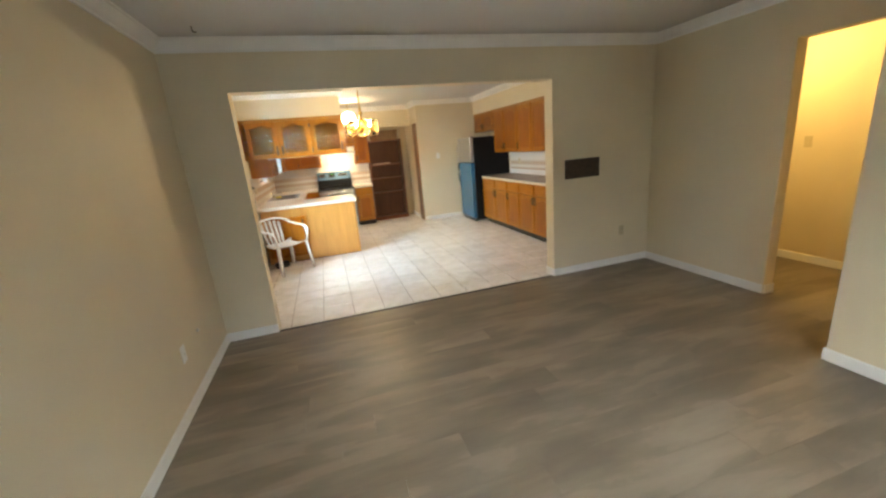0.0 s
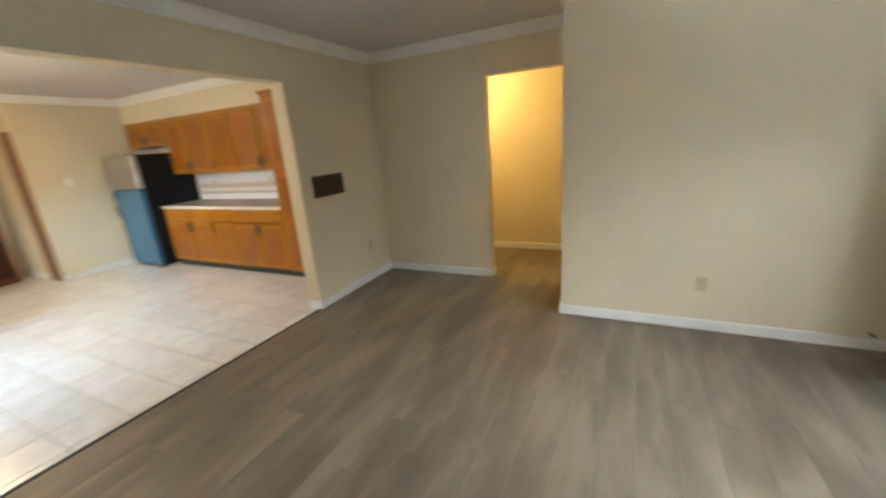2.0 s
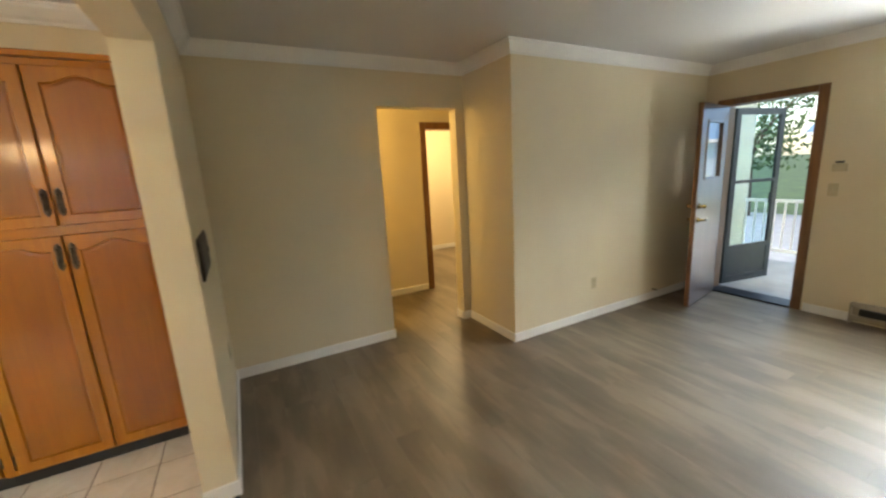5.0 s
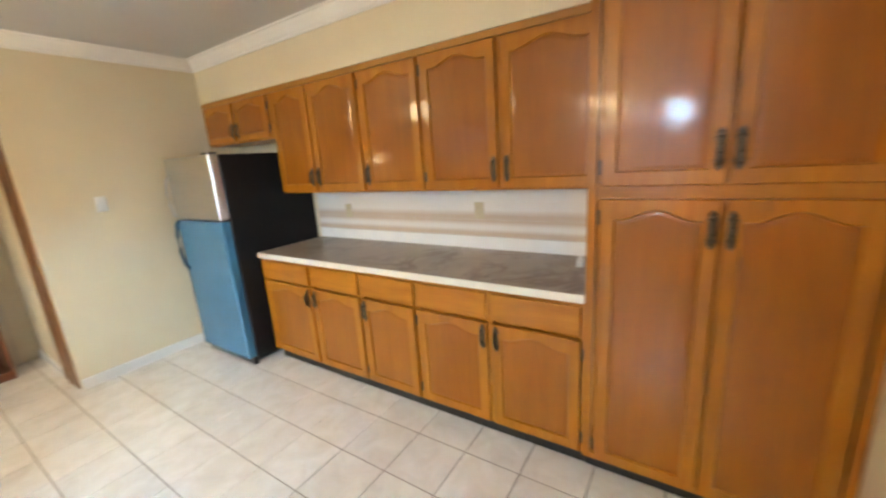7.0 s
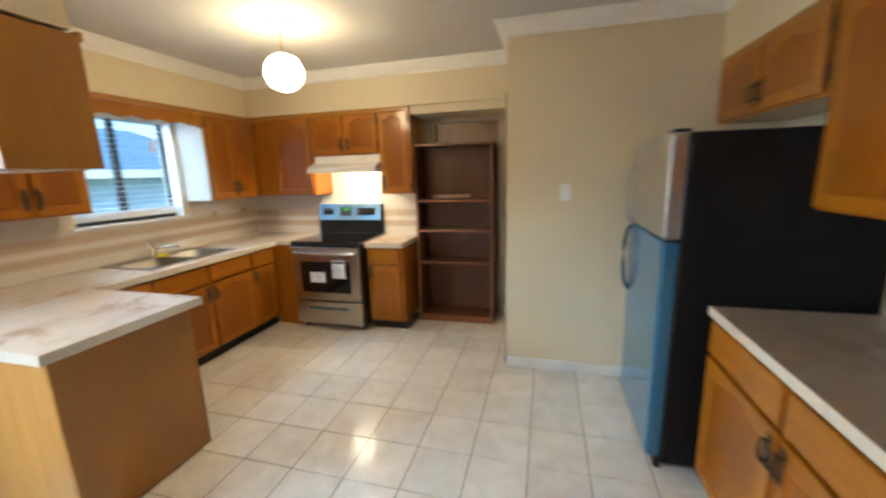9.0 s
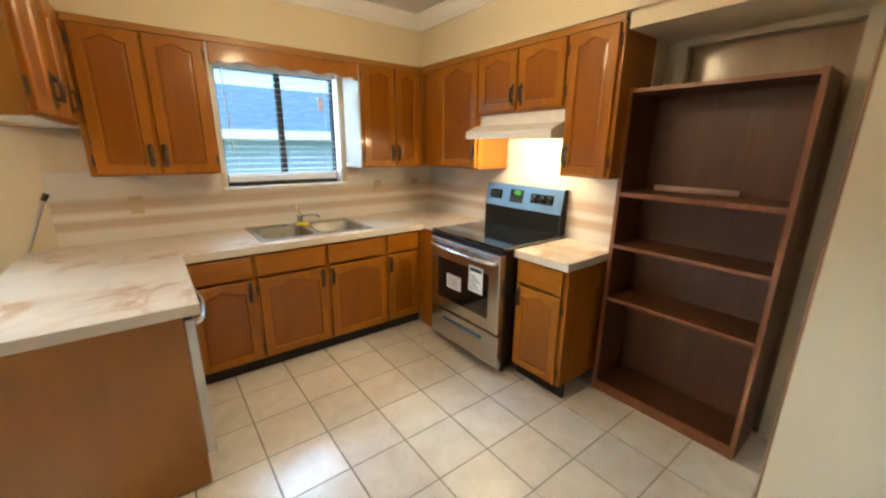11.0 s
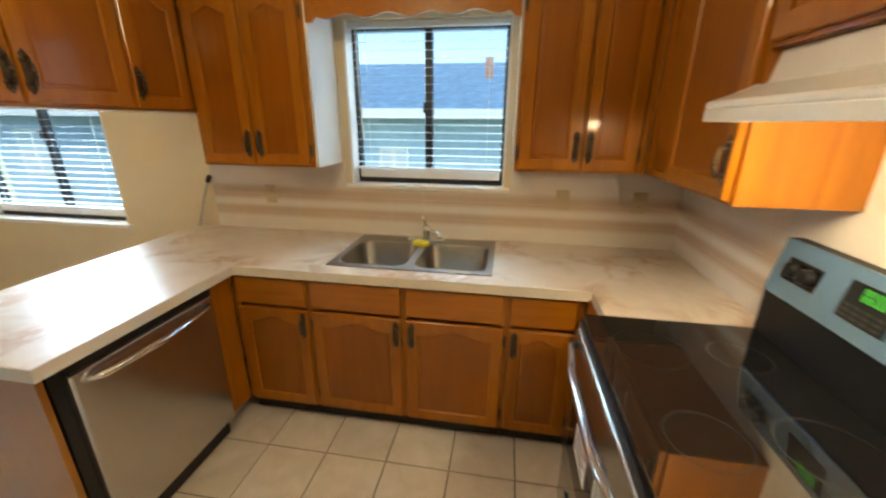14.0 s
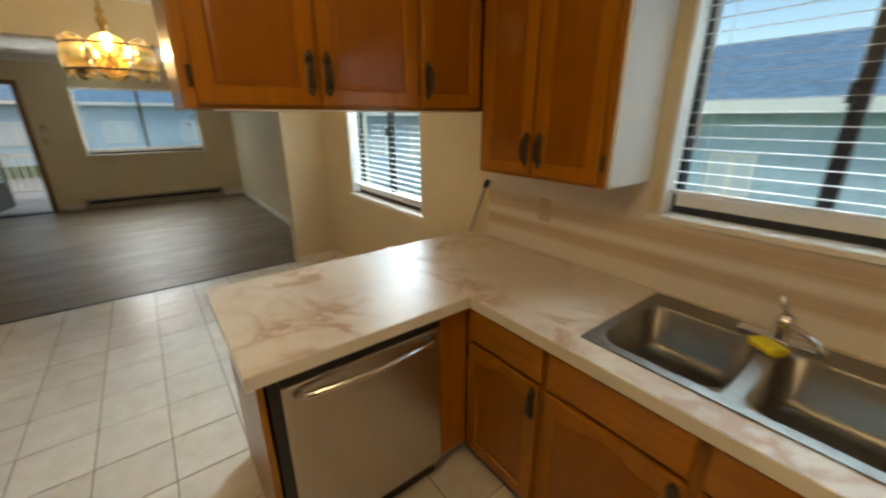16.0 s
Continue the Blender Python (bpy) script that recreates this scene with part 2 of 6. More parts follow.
LAM = laminate("rust_veined_cream_laminate", (0.71, 0.635, 0.545), (0.43, 0.250, 0.135), (0.48, 0.32, 0.20))
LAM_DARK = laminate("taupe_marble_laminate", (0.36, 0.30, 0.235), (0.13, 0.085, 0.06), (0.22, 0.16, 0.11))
LAM_EDGE = plain("cream_laminate_edge", (0.72, 0.66, 0.56), 0.3, vary=0.05)
PLANK, TILE, WTILE = vinyl_planks(), floor_tile(), wall_tile()
GROUT = plain("dark_grout", (0.13, 0.10, 0.08), 0.9, vary=0.2, scale=14, space="World")
TAN_GROUT = plain("tan_grout", (0.30, 0.25, 0.205), 0.9, vary=0.25, scale=6, space="World")
WGROUT = plain("wall_grout", (0.70, 0.65, 0.59), 0.8)
STEEL = brushed("brushed_stainless", (0.60, 0.58, 0.55), 0.30)
STEEL_H = brushed("brushed_stainless_level", (0.62, 0.60, 0.57), 0.26, (90, 1, 1))
CHROME = plain("chrome", (0.75, 0.75, 0.75), 0.12, 1.0, vary=0.03)
SINK = brushed("sink_steel", (0.27, 0.257, 0.24), 0.34, (30, 2, 2))
BRASS = plain("polished_brass", (0.78, 0.55, 0.22), 0.2, 1.0)
ANTIQUE = plain("antique_bronze", (0.10, 0.075, 0.05), 0.42, 0.8, vary=0.35, scale=90)
BLACK = plain("black_enamel", (0.012, 0.012, 0.013), 0.30, vary=0.1)
FRIDGE_BLACK = plain("matt_black_cabinet", (0.007, 0.007, 0.008), 0.45, vary=0.1)
FRIDGE_BLACK.node_tree.nodes["Principled BSDF"].inputs["Specular IOR Level"].default_value = 0.22
BLACK_GLASS = plain("black_glass", (0.008, 0.008, 0.009), 0.05, vary=0.05)
COOK_GLASS = plain("glossy_cooktop_glass", (0.008, 0.008, 0.009), 0.035, vary=0.05, coat=1.0)
COOK_GLASS.node_tree.nodes["Principled BSDF"].inputs["Specular IOR Level"].default_value = 0.5
COOK_GLASS.node_tree.nodes["Principled BSDF"].inputs["Coat IOR"].default_value = 1.75
COOK_GLASS.node_tree.nodes["Principled BSDF"].inputs["Coat Roughness"].default_value = 0.03
PALE_PANE = plain("pale_glossy_pane", (0.62, 0.70, 0.76), 0.12, vary=0.06)
RING = plain("burner_ring_grey", (0.045, 0.045, 0.045), 0.12)
DISPLAY = plain("display_black", (0.012, 0.014, 0.014), 0.45)
DISPLAY.node_tree.nodes["Principled BSDF"].inputs["Specular IOR Level"].default_value = 0.1
BLUE_FILM = plain("blue_protective_film", (0.045, 0.17, 0.30), 0.22, 0.35, vary=0.10, scale=3, coat=0.3)
FILM_DARK = plain("dark_blue_film", (0.03, 0.085, 0.14), 0.25, 0.4, vary=0.1)
FILM_STEEL = plain("blue_film_on_steel", (0.24, 0.42, 0.62), 0.25, 0.7, vary=0.05)
PLASTIC = plain("white_plastic", (0.80, 0.79, 0.76), 0.38, vary=0.04)
ALMOND = plain("almond_plastic", (0.50, 0.42, 0.26), 0.4)
WHITE_MEL = plain("white_melamine", (0.78, 0.77, 0.74), 0.18, vary=0.03)
ENAMEL = plain("white_enamel", (0.80, 0.79, 0.77), 0.25, vary=0.03)
PAPER = plain("white_paper", (0.82, 0.82, 0.80), 0.8)
INK = plain("black_ink", (0.03, 0.03, 0.03), 0.8)
RED_INK = plain("red_ink", (0.45, 0.05, 0.04), 0.8)
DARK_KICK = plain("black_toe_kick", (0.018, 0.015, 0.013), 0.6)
DARK_METAL = plain("dark_bronze_aluminium", (0.035, 0.038, 0.042), 0.4, 0.6)
GREY_METAL = plain("blue_grey_storm_door", (0.012, 0.018, 0.022), 0.4)
SLAT = plain("white_blind_slat", (0.78, 0.80, 0.82), 0.4)
PANEL_BROWN = plain("dark_brown_metal_panel", (0.045, 0.026, 0.016), 0.5, 0.2, vary=0.45, scale=40)
DOOR_PAINT = wood("walnut_door_veneer", (0.13, 0.075, 0.050), (0.165, 0.095, 0.064), (0.19, 0.112, 0.076), rough=0.28, coat=1.0, coat_rough=0.16)
SPONGE = plain("yellow_sponge", (0.75, 0.62, 0.04), 0.9, vary=0.15, scale=60, bump=0.4)
PINKWOOD = plain("pale_pink_roll", (0.52, 0.36, 0.30), 0.6, vary=0.15, scale=20)
HEATER = plain("taupe_heater_enamel", (0.33, 0.28, 0.21), 0.4)
MIRRORY = glass("door_pane_glass", (0.9, 0.95, 1.0), 0.0, 1.9)
# blue tint in the window glass stands in for the cool daylight cast
GLASS, AMBER = glass("window_glass", (0.70, 0.90, 1.0)), glass("amber_glass", (1.0, 0.76, 0.36), 0.22, 1.2)
RIBBED = glass("ribbed_cabinet_glass", (0.86, 0.83, 0.60), 0.10, 1.3)
ribs = RIBBED.node_tree.nodes.new("ShaderNodeTexWave")
ribs.inputs["Scale"].default_value = 14.0
ribs.inputs["Distortion"].default_value = 0.6
RIBBED.node_tree.links.new(coords(RIBBED.node_tree, (1, 0.2, 0.2)).outputs[0], ribs.inputs["Vector"])
bumped(RIBBED.node_tree, RIBBED.node_tree.nodes["Principled BSDF"], ribs.outputs[1], 0.5, 0.004)
GLOBE = glow("globe_glow", (1.0, 0.77, 0.44), 13.0)
BULB = glow("bulb_glow", (1.0, 0.77, 0.48), 120.0)
TUBE = glow("hood_lens_glow", (1.0, 0.84, 0.58), 6.0)
GREEN = glow("green_digits", (0.12, 1.0, 0.08), 0.22)
GREEN.node_tree.nodes["Principled BSDF"].inputs["Base Color"].default_value = (0.01, 0.03, 0.01, 1)
SIDING = plain("pale_siding", (0.46, 0.61, 0.72), 0.6, space="World")
ROOF = plain("blue_grey_shingles", (0.19, 0.31, 0.43), 0.85, vary=0.25, scale=6, space="World")
CONCRETE = plain("pale_concrete", (0.33, 0.34, 0.34), 0.8, vary=0.12, scale=3, bump=0.2, space="World")
GRASS = plain("grass_green", (0.07, 0.11, 0.035), 0.9, vary=0.4, scale=2, space="World")
LEAF = plain("leaf_green", (0.07, 0.12, 0.04), 0.7, vary=0.35, scale=3)
BARK = plain("bark", (0.12, 0.09, 0.06), 0.9, vary=0.3, scale=20)
YELLOW_WALL = plain("cream_stucco", (0.46, 0.45, 0.36), 0.8, vary=0.05, scale=2, bump=0.3, space="World")

# ---- mesh helpers ----


def box(bm, x0, y0, z0, x1, y1, z1, bevel=0.0, seg=1):
    r = bmesh.ops.create_cube(bm, size=1.0)
    vs = r["verts"]
    bmesh.ops.scale(bm, vec=(abs(x1 - x0), abs(y1 - y0), abs(z1 - z0)), verts=vs)
    bmesh.ops.translate(bm, vec=((x0 + x1) / 2, (y0 + y1) / 2, (z0 + z1) / 2), verts=vs)
    if bevel:
        es = list({e for v in vs for e in v.link_edges})
        bmesh.ops.bevel(bm, geom=es, offset=bevel, segments=seg, affect="EDGES", profile=0.5)
    return bm


def rod(bm, a, b, r, r2=None, n=12, caps=True):
    """A round bar from a to b."""
    a, b = Vector(a), Vector(b)
    m = Matrix.Translation((a + b) / 2) @ (b - a).to_track_quat("Z", "Y").to_matrix().to_4x4()
    bmesh.ops.create_cone(bm, cap_ends=caps, segments=n, radius1=r, radius2=r if r2 is None else r2, depth=(b - a).length, matrix=m)
    return bm


def ball(bm, c, r, n=16, sz=1.0):
    bmesh.ops.create_uvsphere(bm, u_segments=n, v_segments=max(6, n // 2), radius=r, matrix=Matrix.Translation(c) @ Matrix.Diagonal((1, 1, sz, 1)))
    return bm


def tube(bm, pts, r, n=8, flat=1.0):
    """A bar of round section along a line of points."""
    pts = [Vector(p) for p in pts]
    rings = []
    for i, p in enumerate(pts):
        d = (pts[min(i + 1, len(pts) - 1)] - pts[max(i - 1, 0)]).normalized()
        side = d.cross(Vector((0, 0, 1)))
        side = side.normalized() if side.length > 1e-4 else Vector((1, 0, 0))
        up = side.cross(d).normalized()
        rings.append([bm.verts.new(p + side * (r * math.cos(2 * math.pi * k / n)) + up * (r * flat * math.sin(2 * math.pi * k / n))) for k in range(n)])
    for a, b in zip(rings, rings[1:]):
        for k in range(n):
            bm.faces.new((a[k], a[(k + 1) % n], b[(k + 1) % n], b[k]))
    bm.faces.new(list(reversed(rings[0])))
    bm.faces.new(rings[-1])
    return bm


def lathe(bm, profile, n=24, m=None):
    """A turned shape from (radius, height) pairs."""
    rings = []
    for r, z in profile:
        ring = []
        for k in range(n):
            v = Vector((r * math.cos(2 * math.pi * k / n), r * math.sin(2 * math.pi * k / n), z))
            ring.append(bm.verts.new(m @ v if m else v))
        rings.append(ring)
    for a, b in zip(rings, rings[1:]):
        for k in range(n):
            bm.faces.new((a[k], a[(k + 1) % n], b[(k + 1) % n], b[k]))
    return bm


def prism(bm, outline, m, depth):
    """A flat outline (x, z) given thickness along +y, placed by m."""
    f = [bm.verts.new(m @ Vector((x, 0, z))) for x, z in outline]
    k = [bm.verts.new(m @ Vector((x, depth, z))) for x, z in outline]
    bm.faces.new(f)
    bm.faces.new(list(reversed(k)))
    n = len(f)
    for i in range(n):
        bm.faces.new((f[(i + 1) % n], f[i], k[i], k[(i + 1) % n]))
    return bm


def finish(name, bm, mat, smooth=False):
    bmesh.ops.recalc_face_normals(bm, faces=bm.faces[:])
    me = bpy.data.meshes.new(name)
    bm.to_mesh(me)
    bm.free()
    me.materials.append(mat)
    if smooth:
        for p in me.polygons:
            p.use_smooth = True
    return me


def part(name, bm, mat, parent, label="", smooth=False, m=None):
    ob = new(name, finish(name, bm, mat, smooth))
    ob.parent = parent
    if m is not None:
        ob.matrix_basis = m
    return tagged(ob, label)


def thing(name, label, category, m=None, group=""):
    ob = new(name)
    ob.empty_display_size = 0.1
    if m is not None:
        ob.matrix_basis = m
    return tagged(ob, label, category, group)


def single(name, bm, mat, label, category, smooth=False, group="", kind="", m=None):
    ob = new(name, finish(name, bm, mat, smooth))
    if m is not None:
        ob.matrix_basis = m
    return tagged(ob, label, category, group, kind)


def structure(name, bm, mat, label, category):
    return single(name, bm, mat, label, category, kind="structure")


B = bmesh.new

# ---- plan ----
XW, XE, YS, YP0, YP1, YN = -1.0, 3.76, -1.23, 3.79, 3.94, 9.345
H, HEAD = 2.53, 2.135
OX0, OX1 = -0.56, 2.45          # wide opening to the kitchen
BX, BY = 3.02, 1.54             # closet block beside the hall
DY0, DY1 = 1.63, 2.42           # hall opening
HX = 4.95                       # far wall of the hall
WT = 0.2

# ---- structure ----
b = B()
box(b, XW - WT, YS - WT, -0.2, HX + 2.6, YP0 + 0.02, -0.012)
floor = structure("floor", b, GROUT, "grey-brown vinyl plank floor of the living room and hall", "floor")
b = B()
box(b, XW - WT, YP0 + 0.02, -0.2, XE + WT, YN + 0.6, -0.006)
kfloor = structure("floor_kitchen", b, GROUT, "cream square tile floor with dark joints in the kitchen", "floor")
b = B()
box(b, XW - WT, YS - WT, H, HX + 2.6, YN + 0.6, H + 0.2)
structure("ceiling", b, CEIL, "white painted flat ceiling", "ceiling")


def wall_x(name, x0, x1, y0, y1, holes, label, top=H, mat=PAINT):
    """A wall along y between x0 and x1, with holes (y0, y1, z0, z1)."""
    bm, y = B(), y0
    for a, c, z0, z1 in sorted(holes):
        if a > y:
            box(bm, x0, y, -0.01, x1, a, top)
        if z0 > 0:
            box(bm, x0, a, -0.01, x1, c, z0)
        if z1 < top:
            box(bm, x0, a, z1, x1, c, top)
        y = c
    if y1 > y:
        box(bm, x0, y, -0.01, x1, y1, top)
    return structure(name, bm, mat, label, "wall")


def wall_y(name, y0, y1, x0, x1, holes, label, top=H, mat=PAINT):
    bm, x = B(), x0
    for a, c, z0, z1 in sorted(holes):
        if a > x:
            box(bm, x, y0, -0.01, a, y1, top)
        if z0 > 0:
            box(bm, a, y0, -0.01, c, y1, z0)
        if z1 < top:
            box(bm, a, y0, z1, c, y1, top)
        x = c
    if x1 > x:
        box(bm, x, y0, -0.01, x1, y1, top)
    return structure(name, bm, mat, label, "wall")


KW = (7.475, 8.39, 1.205, 2.085)    # kitchen window: y, y, z, z
DW = (4.56, 5.79, 0.86, 2.06)    # dining window
LW = (-0.42, 1.38, 0.95, 2.08)   # living room window: x, x, z, z
FD = (2.03, 2.83, 0.0, 2.11)     # front door
wall_x("wall_west", XW - WT, XW, YS - WT, YN + 0.2, [KW, DW], "beige painted outer wall with two windows")
wall_y("wall_south", YS - WT, YS, XW, BX, [LW, FD], "beige painted wall with the front door and a wide window")
b = B()
box(b, BX, YS - WT, -0.01, XE + 0.12, BY, H)
structure("wall_closet_block", b, PAINT, "beige painted closet block jutting into the living room", "wall")
wall_x("wall_east", XE, XE + 0.12, BY, YP1, [(DY0, DY1, 0, 2.14)], "beige painted wall with the cased hall opening")
wall_x("wall_east_kitchen", XE, XE + 0.12, YP1, YN + 0.4, [], "painted wall behind the cabinets and refrigerator")
wall_y("wall_partition", YP0, YP1, XW, XE, [(OX0, OX1, 0, HEAD)], "beige partition with the wide opening to the kitchen")
wall_y("wall_north", YN, YN + 0.12, XW, 1.13, [], "kitchen end wall behind the range")
b = B()
box(b, 2.10, 8.335, -0.01, XE, YN + 0.35, H)
structure("wall_pier", b, PAINT, "beige painted wall beside the refrigerator", "wall")
wall_y("wall_back_recess", YN + 0.15, YN + 0.35, 1.0, 2.10, [(1.20, 1.94, 0, 2.09)], "painted wall of the recess with a door behind the bookcase")
b = B()
box(b, 1.0, YN + 0.36, -0.01, 2.2, YN + 0.45, H)
structure("wall_behind_door", b, PAINT, "plain wall closing the space behind the door", "wall")
# hall and bedroom beyond
wall_x("wall_hall_far", HX, HX + 0.12, -1.2, 3.4, [(0.62, 1.39, 0, 2.10)], "warmly lit painted hall wall with a bedroom doorway")
wall_y("wall_hall_north", 3.3, 3.4, XE + 0.12, HX, [], "painted end wall of the hall")
wall_y("wall_hall_south", 0.2, 0.3, XE + 0.12, HX, [], "painted end wall of the hall")
wall_x("wall_bedroom_far", HX + 2.3, HX + 2.4, -1.4, 3.4, [], "cream painted bedroom wall")
wall_y("wall_bedroom_south", -1.4, -1.3, HX + 0.12, HX + 2.3, [], "cream painted bedroom wall")
wall_y("wall_bedroom_north", 3.3, 3.4, HX + 0.12, HX + 2.3, [], "cream painted bedroom wall")

# soffits above the wall cabinets
ST = 2.145
b = B()
box(b, 3.40, YP1, ST + 0.02, XE, 8.335, H)
structure("soffit_east", b, PAINT, "painted soffit above the long cabinet run", "soffit")
b = B()
box(b, XW, 6.43, ST + 0.02, -0.665, YN, H)
box(b, -0.665, 8.99, ST + 0.02, 2.10, YN, H)
structure("soffit_corner", b, PAINT, "painted soffit above the sink and range cabinets", "soffit")
b = B()
box(b, -0.665, 6.43, ST + 0.02, 0.47, 6.74, H)
structure("soffit_peninsula", b, PAINT, "painted soffit above the peninsula cabinets", "soffit")
b = B()
box(b, 1.13, 9.03, 2.09, 2.10, YN + 0.15, ST + 0.02)
structure("recess_header", b, PAINT, "painted underside over the recess", "soffit")

CROWN = [(0.0, -0.095), (0.012, -0.095), (0.014, -0.080), (0.030, -0.066), (0.046, -0.045), (0.060, -0.028), (0.066, -0.014), (0.080, -0.012), (0.082, 0.0), (0.0, 0.0)]


def crown(bm, x0, y0, x1, y1, nx, ny, a=0.0, c=0.0):
    """Crown moulding along a wall with outward normal (nx, ny); a, c: mitre of either end, +1 outside corner, -1 inside corner."""
    d = Vector((x1 - x0, y1 - y0, 0)).normalized()
    ends = []
    for (x, y), s, k in (((x0, y0), -1, a), ((x1, y1), 1, c)):
        ends.append([bm.verts.new(Vector((x, y, H + z)) + Vector((nx, ny, 0)) * o + d * (s * k * o)) for o, z in CROWN])
    n = len(CROWN)
    for i in range(n):
        bm.faces.new((ends[0][i], ends[0][(i + 1) % n], ends[1][(i + 1) % n], ends[1][i]))
    bm.faces.new(ends[0])
    bm.faces.new(list(reversed(ends[1])))


def crown_run(label, *runs):
    bm = B()
    for r in runs:
        crown(bm, *r)
    structure("crown_trim", bm, TRIM, label, "moulding")


crown_run("white crown moulding round the living room", (XW, YP0, XE, YP0, 0, -1, -1, -1), (XE, YP0, XE, BY, -1, 0, -1, -1), (XE, BY, BX, BY, 0, 1, -1, 1),
          (BX, BY, BX, YS, -1, 0, 1, -1), (BX, YS, XW, YS, 0, 1, -1, -1), (XW, YS, XW, YP0, 1, 0, -1, -1))
crown_run("white crown moulding round the kitchen", (3.40, 8.335, 3.40, YP1, -1, 0, -1, -1), (2.10, 8.335, 3.40, 8.335, 0, -1, 1, -1), (2.10, 8.99, 2.10, 8.335, -1, 0, -1, 1),
          (-0.665, 8.99, 2.10, 8.99, 0, -1, -1, -1), (-0.665, 6.74, -0.665, 8.99, 1, 0, -1, -1), (0.47, 6.74, -0.665, 6.74, 0, 1, 1, -1),
          (0.47, 6.43, 0.47, 6.74, 1, 0, 1, 1), (XW, 6.43, 0.47, 6.43, 0, -1, -1, 1), (XW, YP1, XW, 6.43, 1, 0, -1, -1), (3.40, YP1, XW, YP1, 0, 1, -1, -1))


def baseboard(label, *runs):
    bm = B()
    for x0, y0, x1, y1 in runs:
        box(bm, x0, y0, 0.0, x1, y1, 0.085)
    bmesh.ops.bevel(bm, geom=bm.edges[:], offset=0.004, segments=1, affect="EDGES")
    structure("baseboard", bm, TRIM, label, "baseboard")


T = 0.014
baseboard("white painted baseboard of the living room", (XW, YP0 - T, OX0, YP0 - 0.0005), (OX1, YP0 - T, XE, YP0 - 0.0005), (XE - T, DY1, XE - 0.0005, YP0 - T - 0.001),
          (BX - T, BY + 0.0005, XE, BY + T), (BX - T, YS, BX - 0.0005, BY), (XE - T, BY + T, XE - 0.0005, DY0), (2.90, YS + 0.0005, BX - T, YS + T),
          (1.62, YS + 0.0005, 1.955, YS + T), (XW, YS + 0.0005, -0.66, YS + T), (XW + 0.0005, YS, XW + T, YP0), (OX1 - T, YP0 - T, OX1 - 0.0005, YP1))
baseboard("white painted baseboard of the hall and bedroom", (HX - T, 1.47, HX - 0.0005, 3.3), (HX + 2.3 - T, -1.3, HX + 2.2995, 3.3), (HX - T, 0.3, HX - 0.0005, 0.55),
          (XE, DY0 + 0.0005, XE + 0.12, DY0 + T), (XE, DY1 - T, XE + 0.12, DY1 - 0.0005))
baseboard("white painted baseboard of the kitchen", (2.10, 8.335 - T, XE, 8.3345), (2.10 - T, 8.722, 2.0995, YN + 0.12), (XW + 0.0005, YP1, XW + T, 6.3), (XW, YP1 + 0.0005, OX0, YP1 + T))

# ---- windows and doors ----


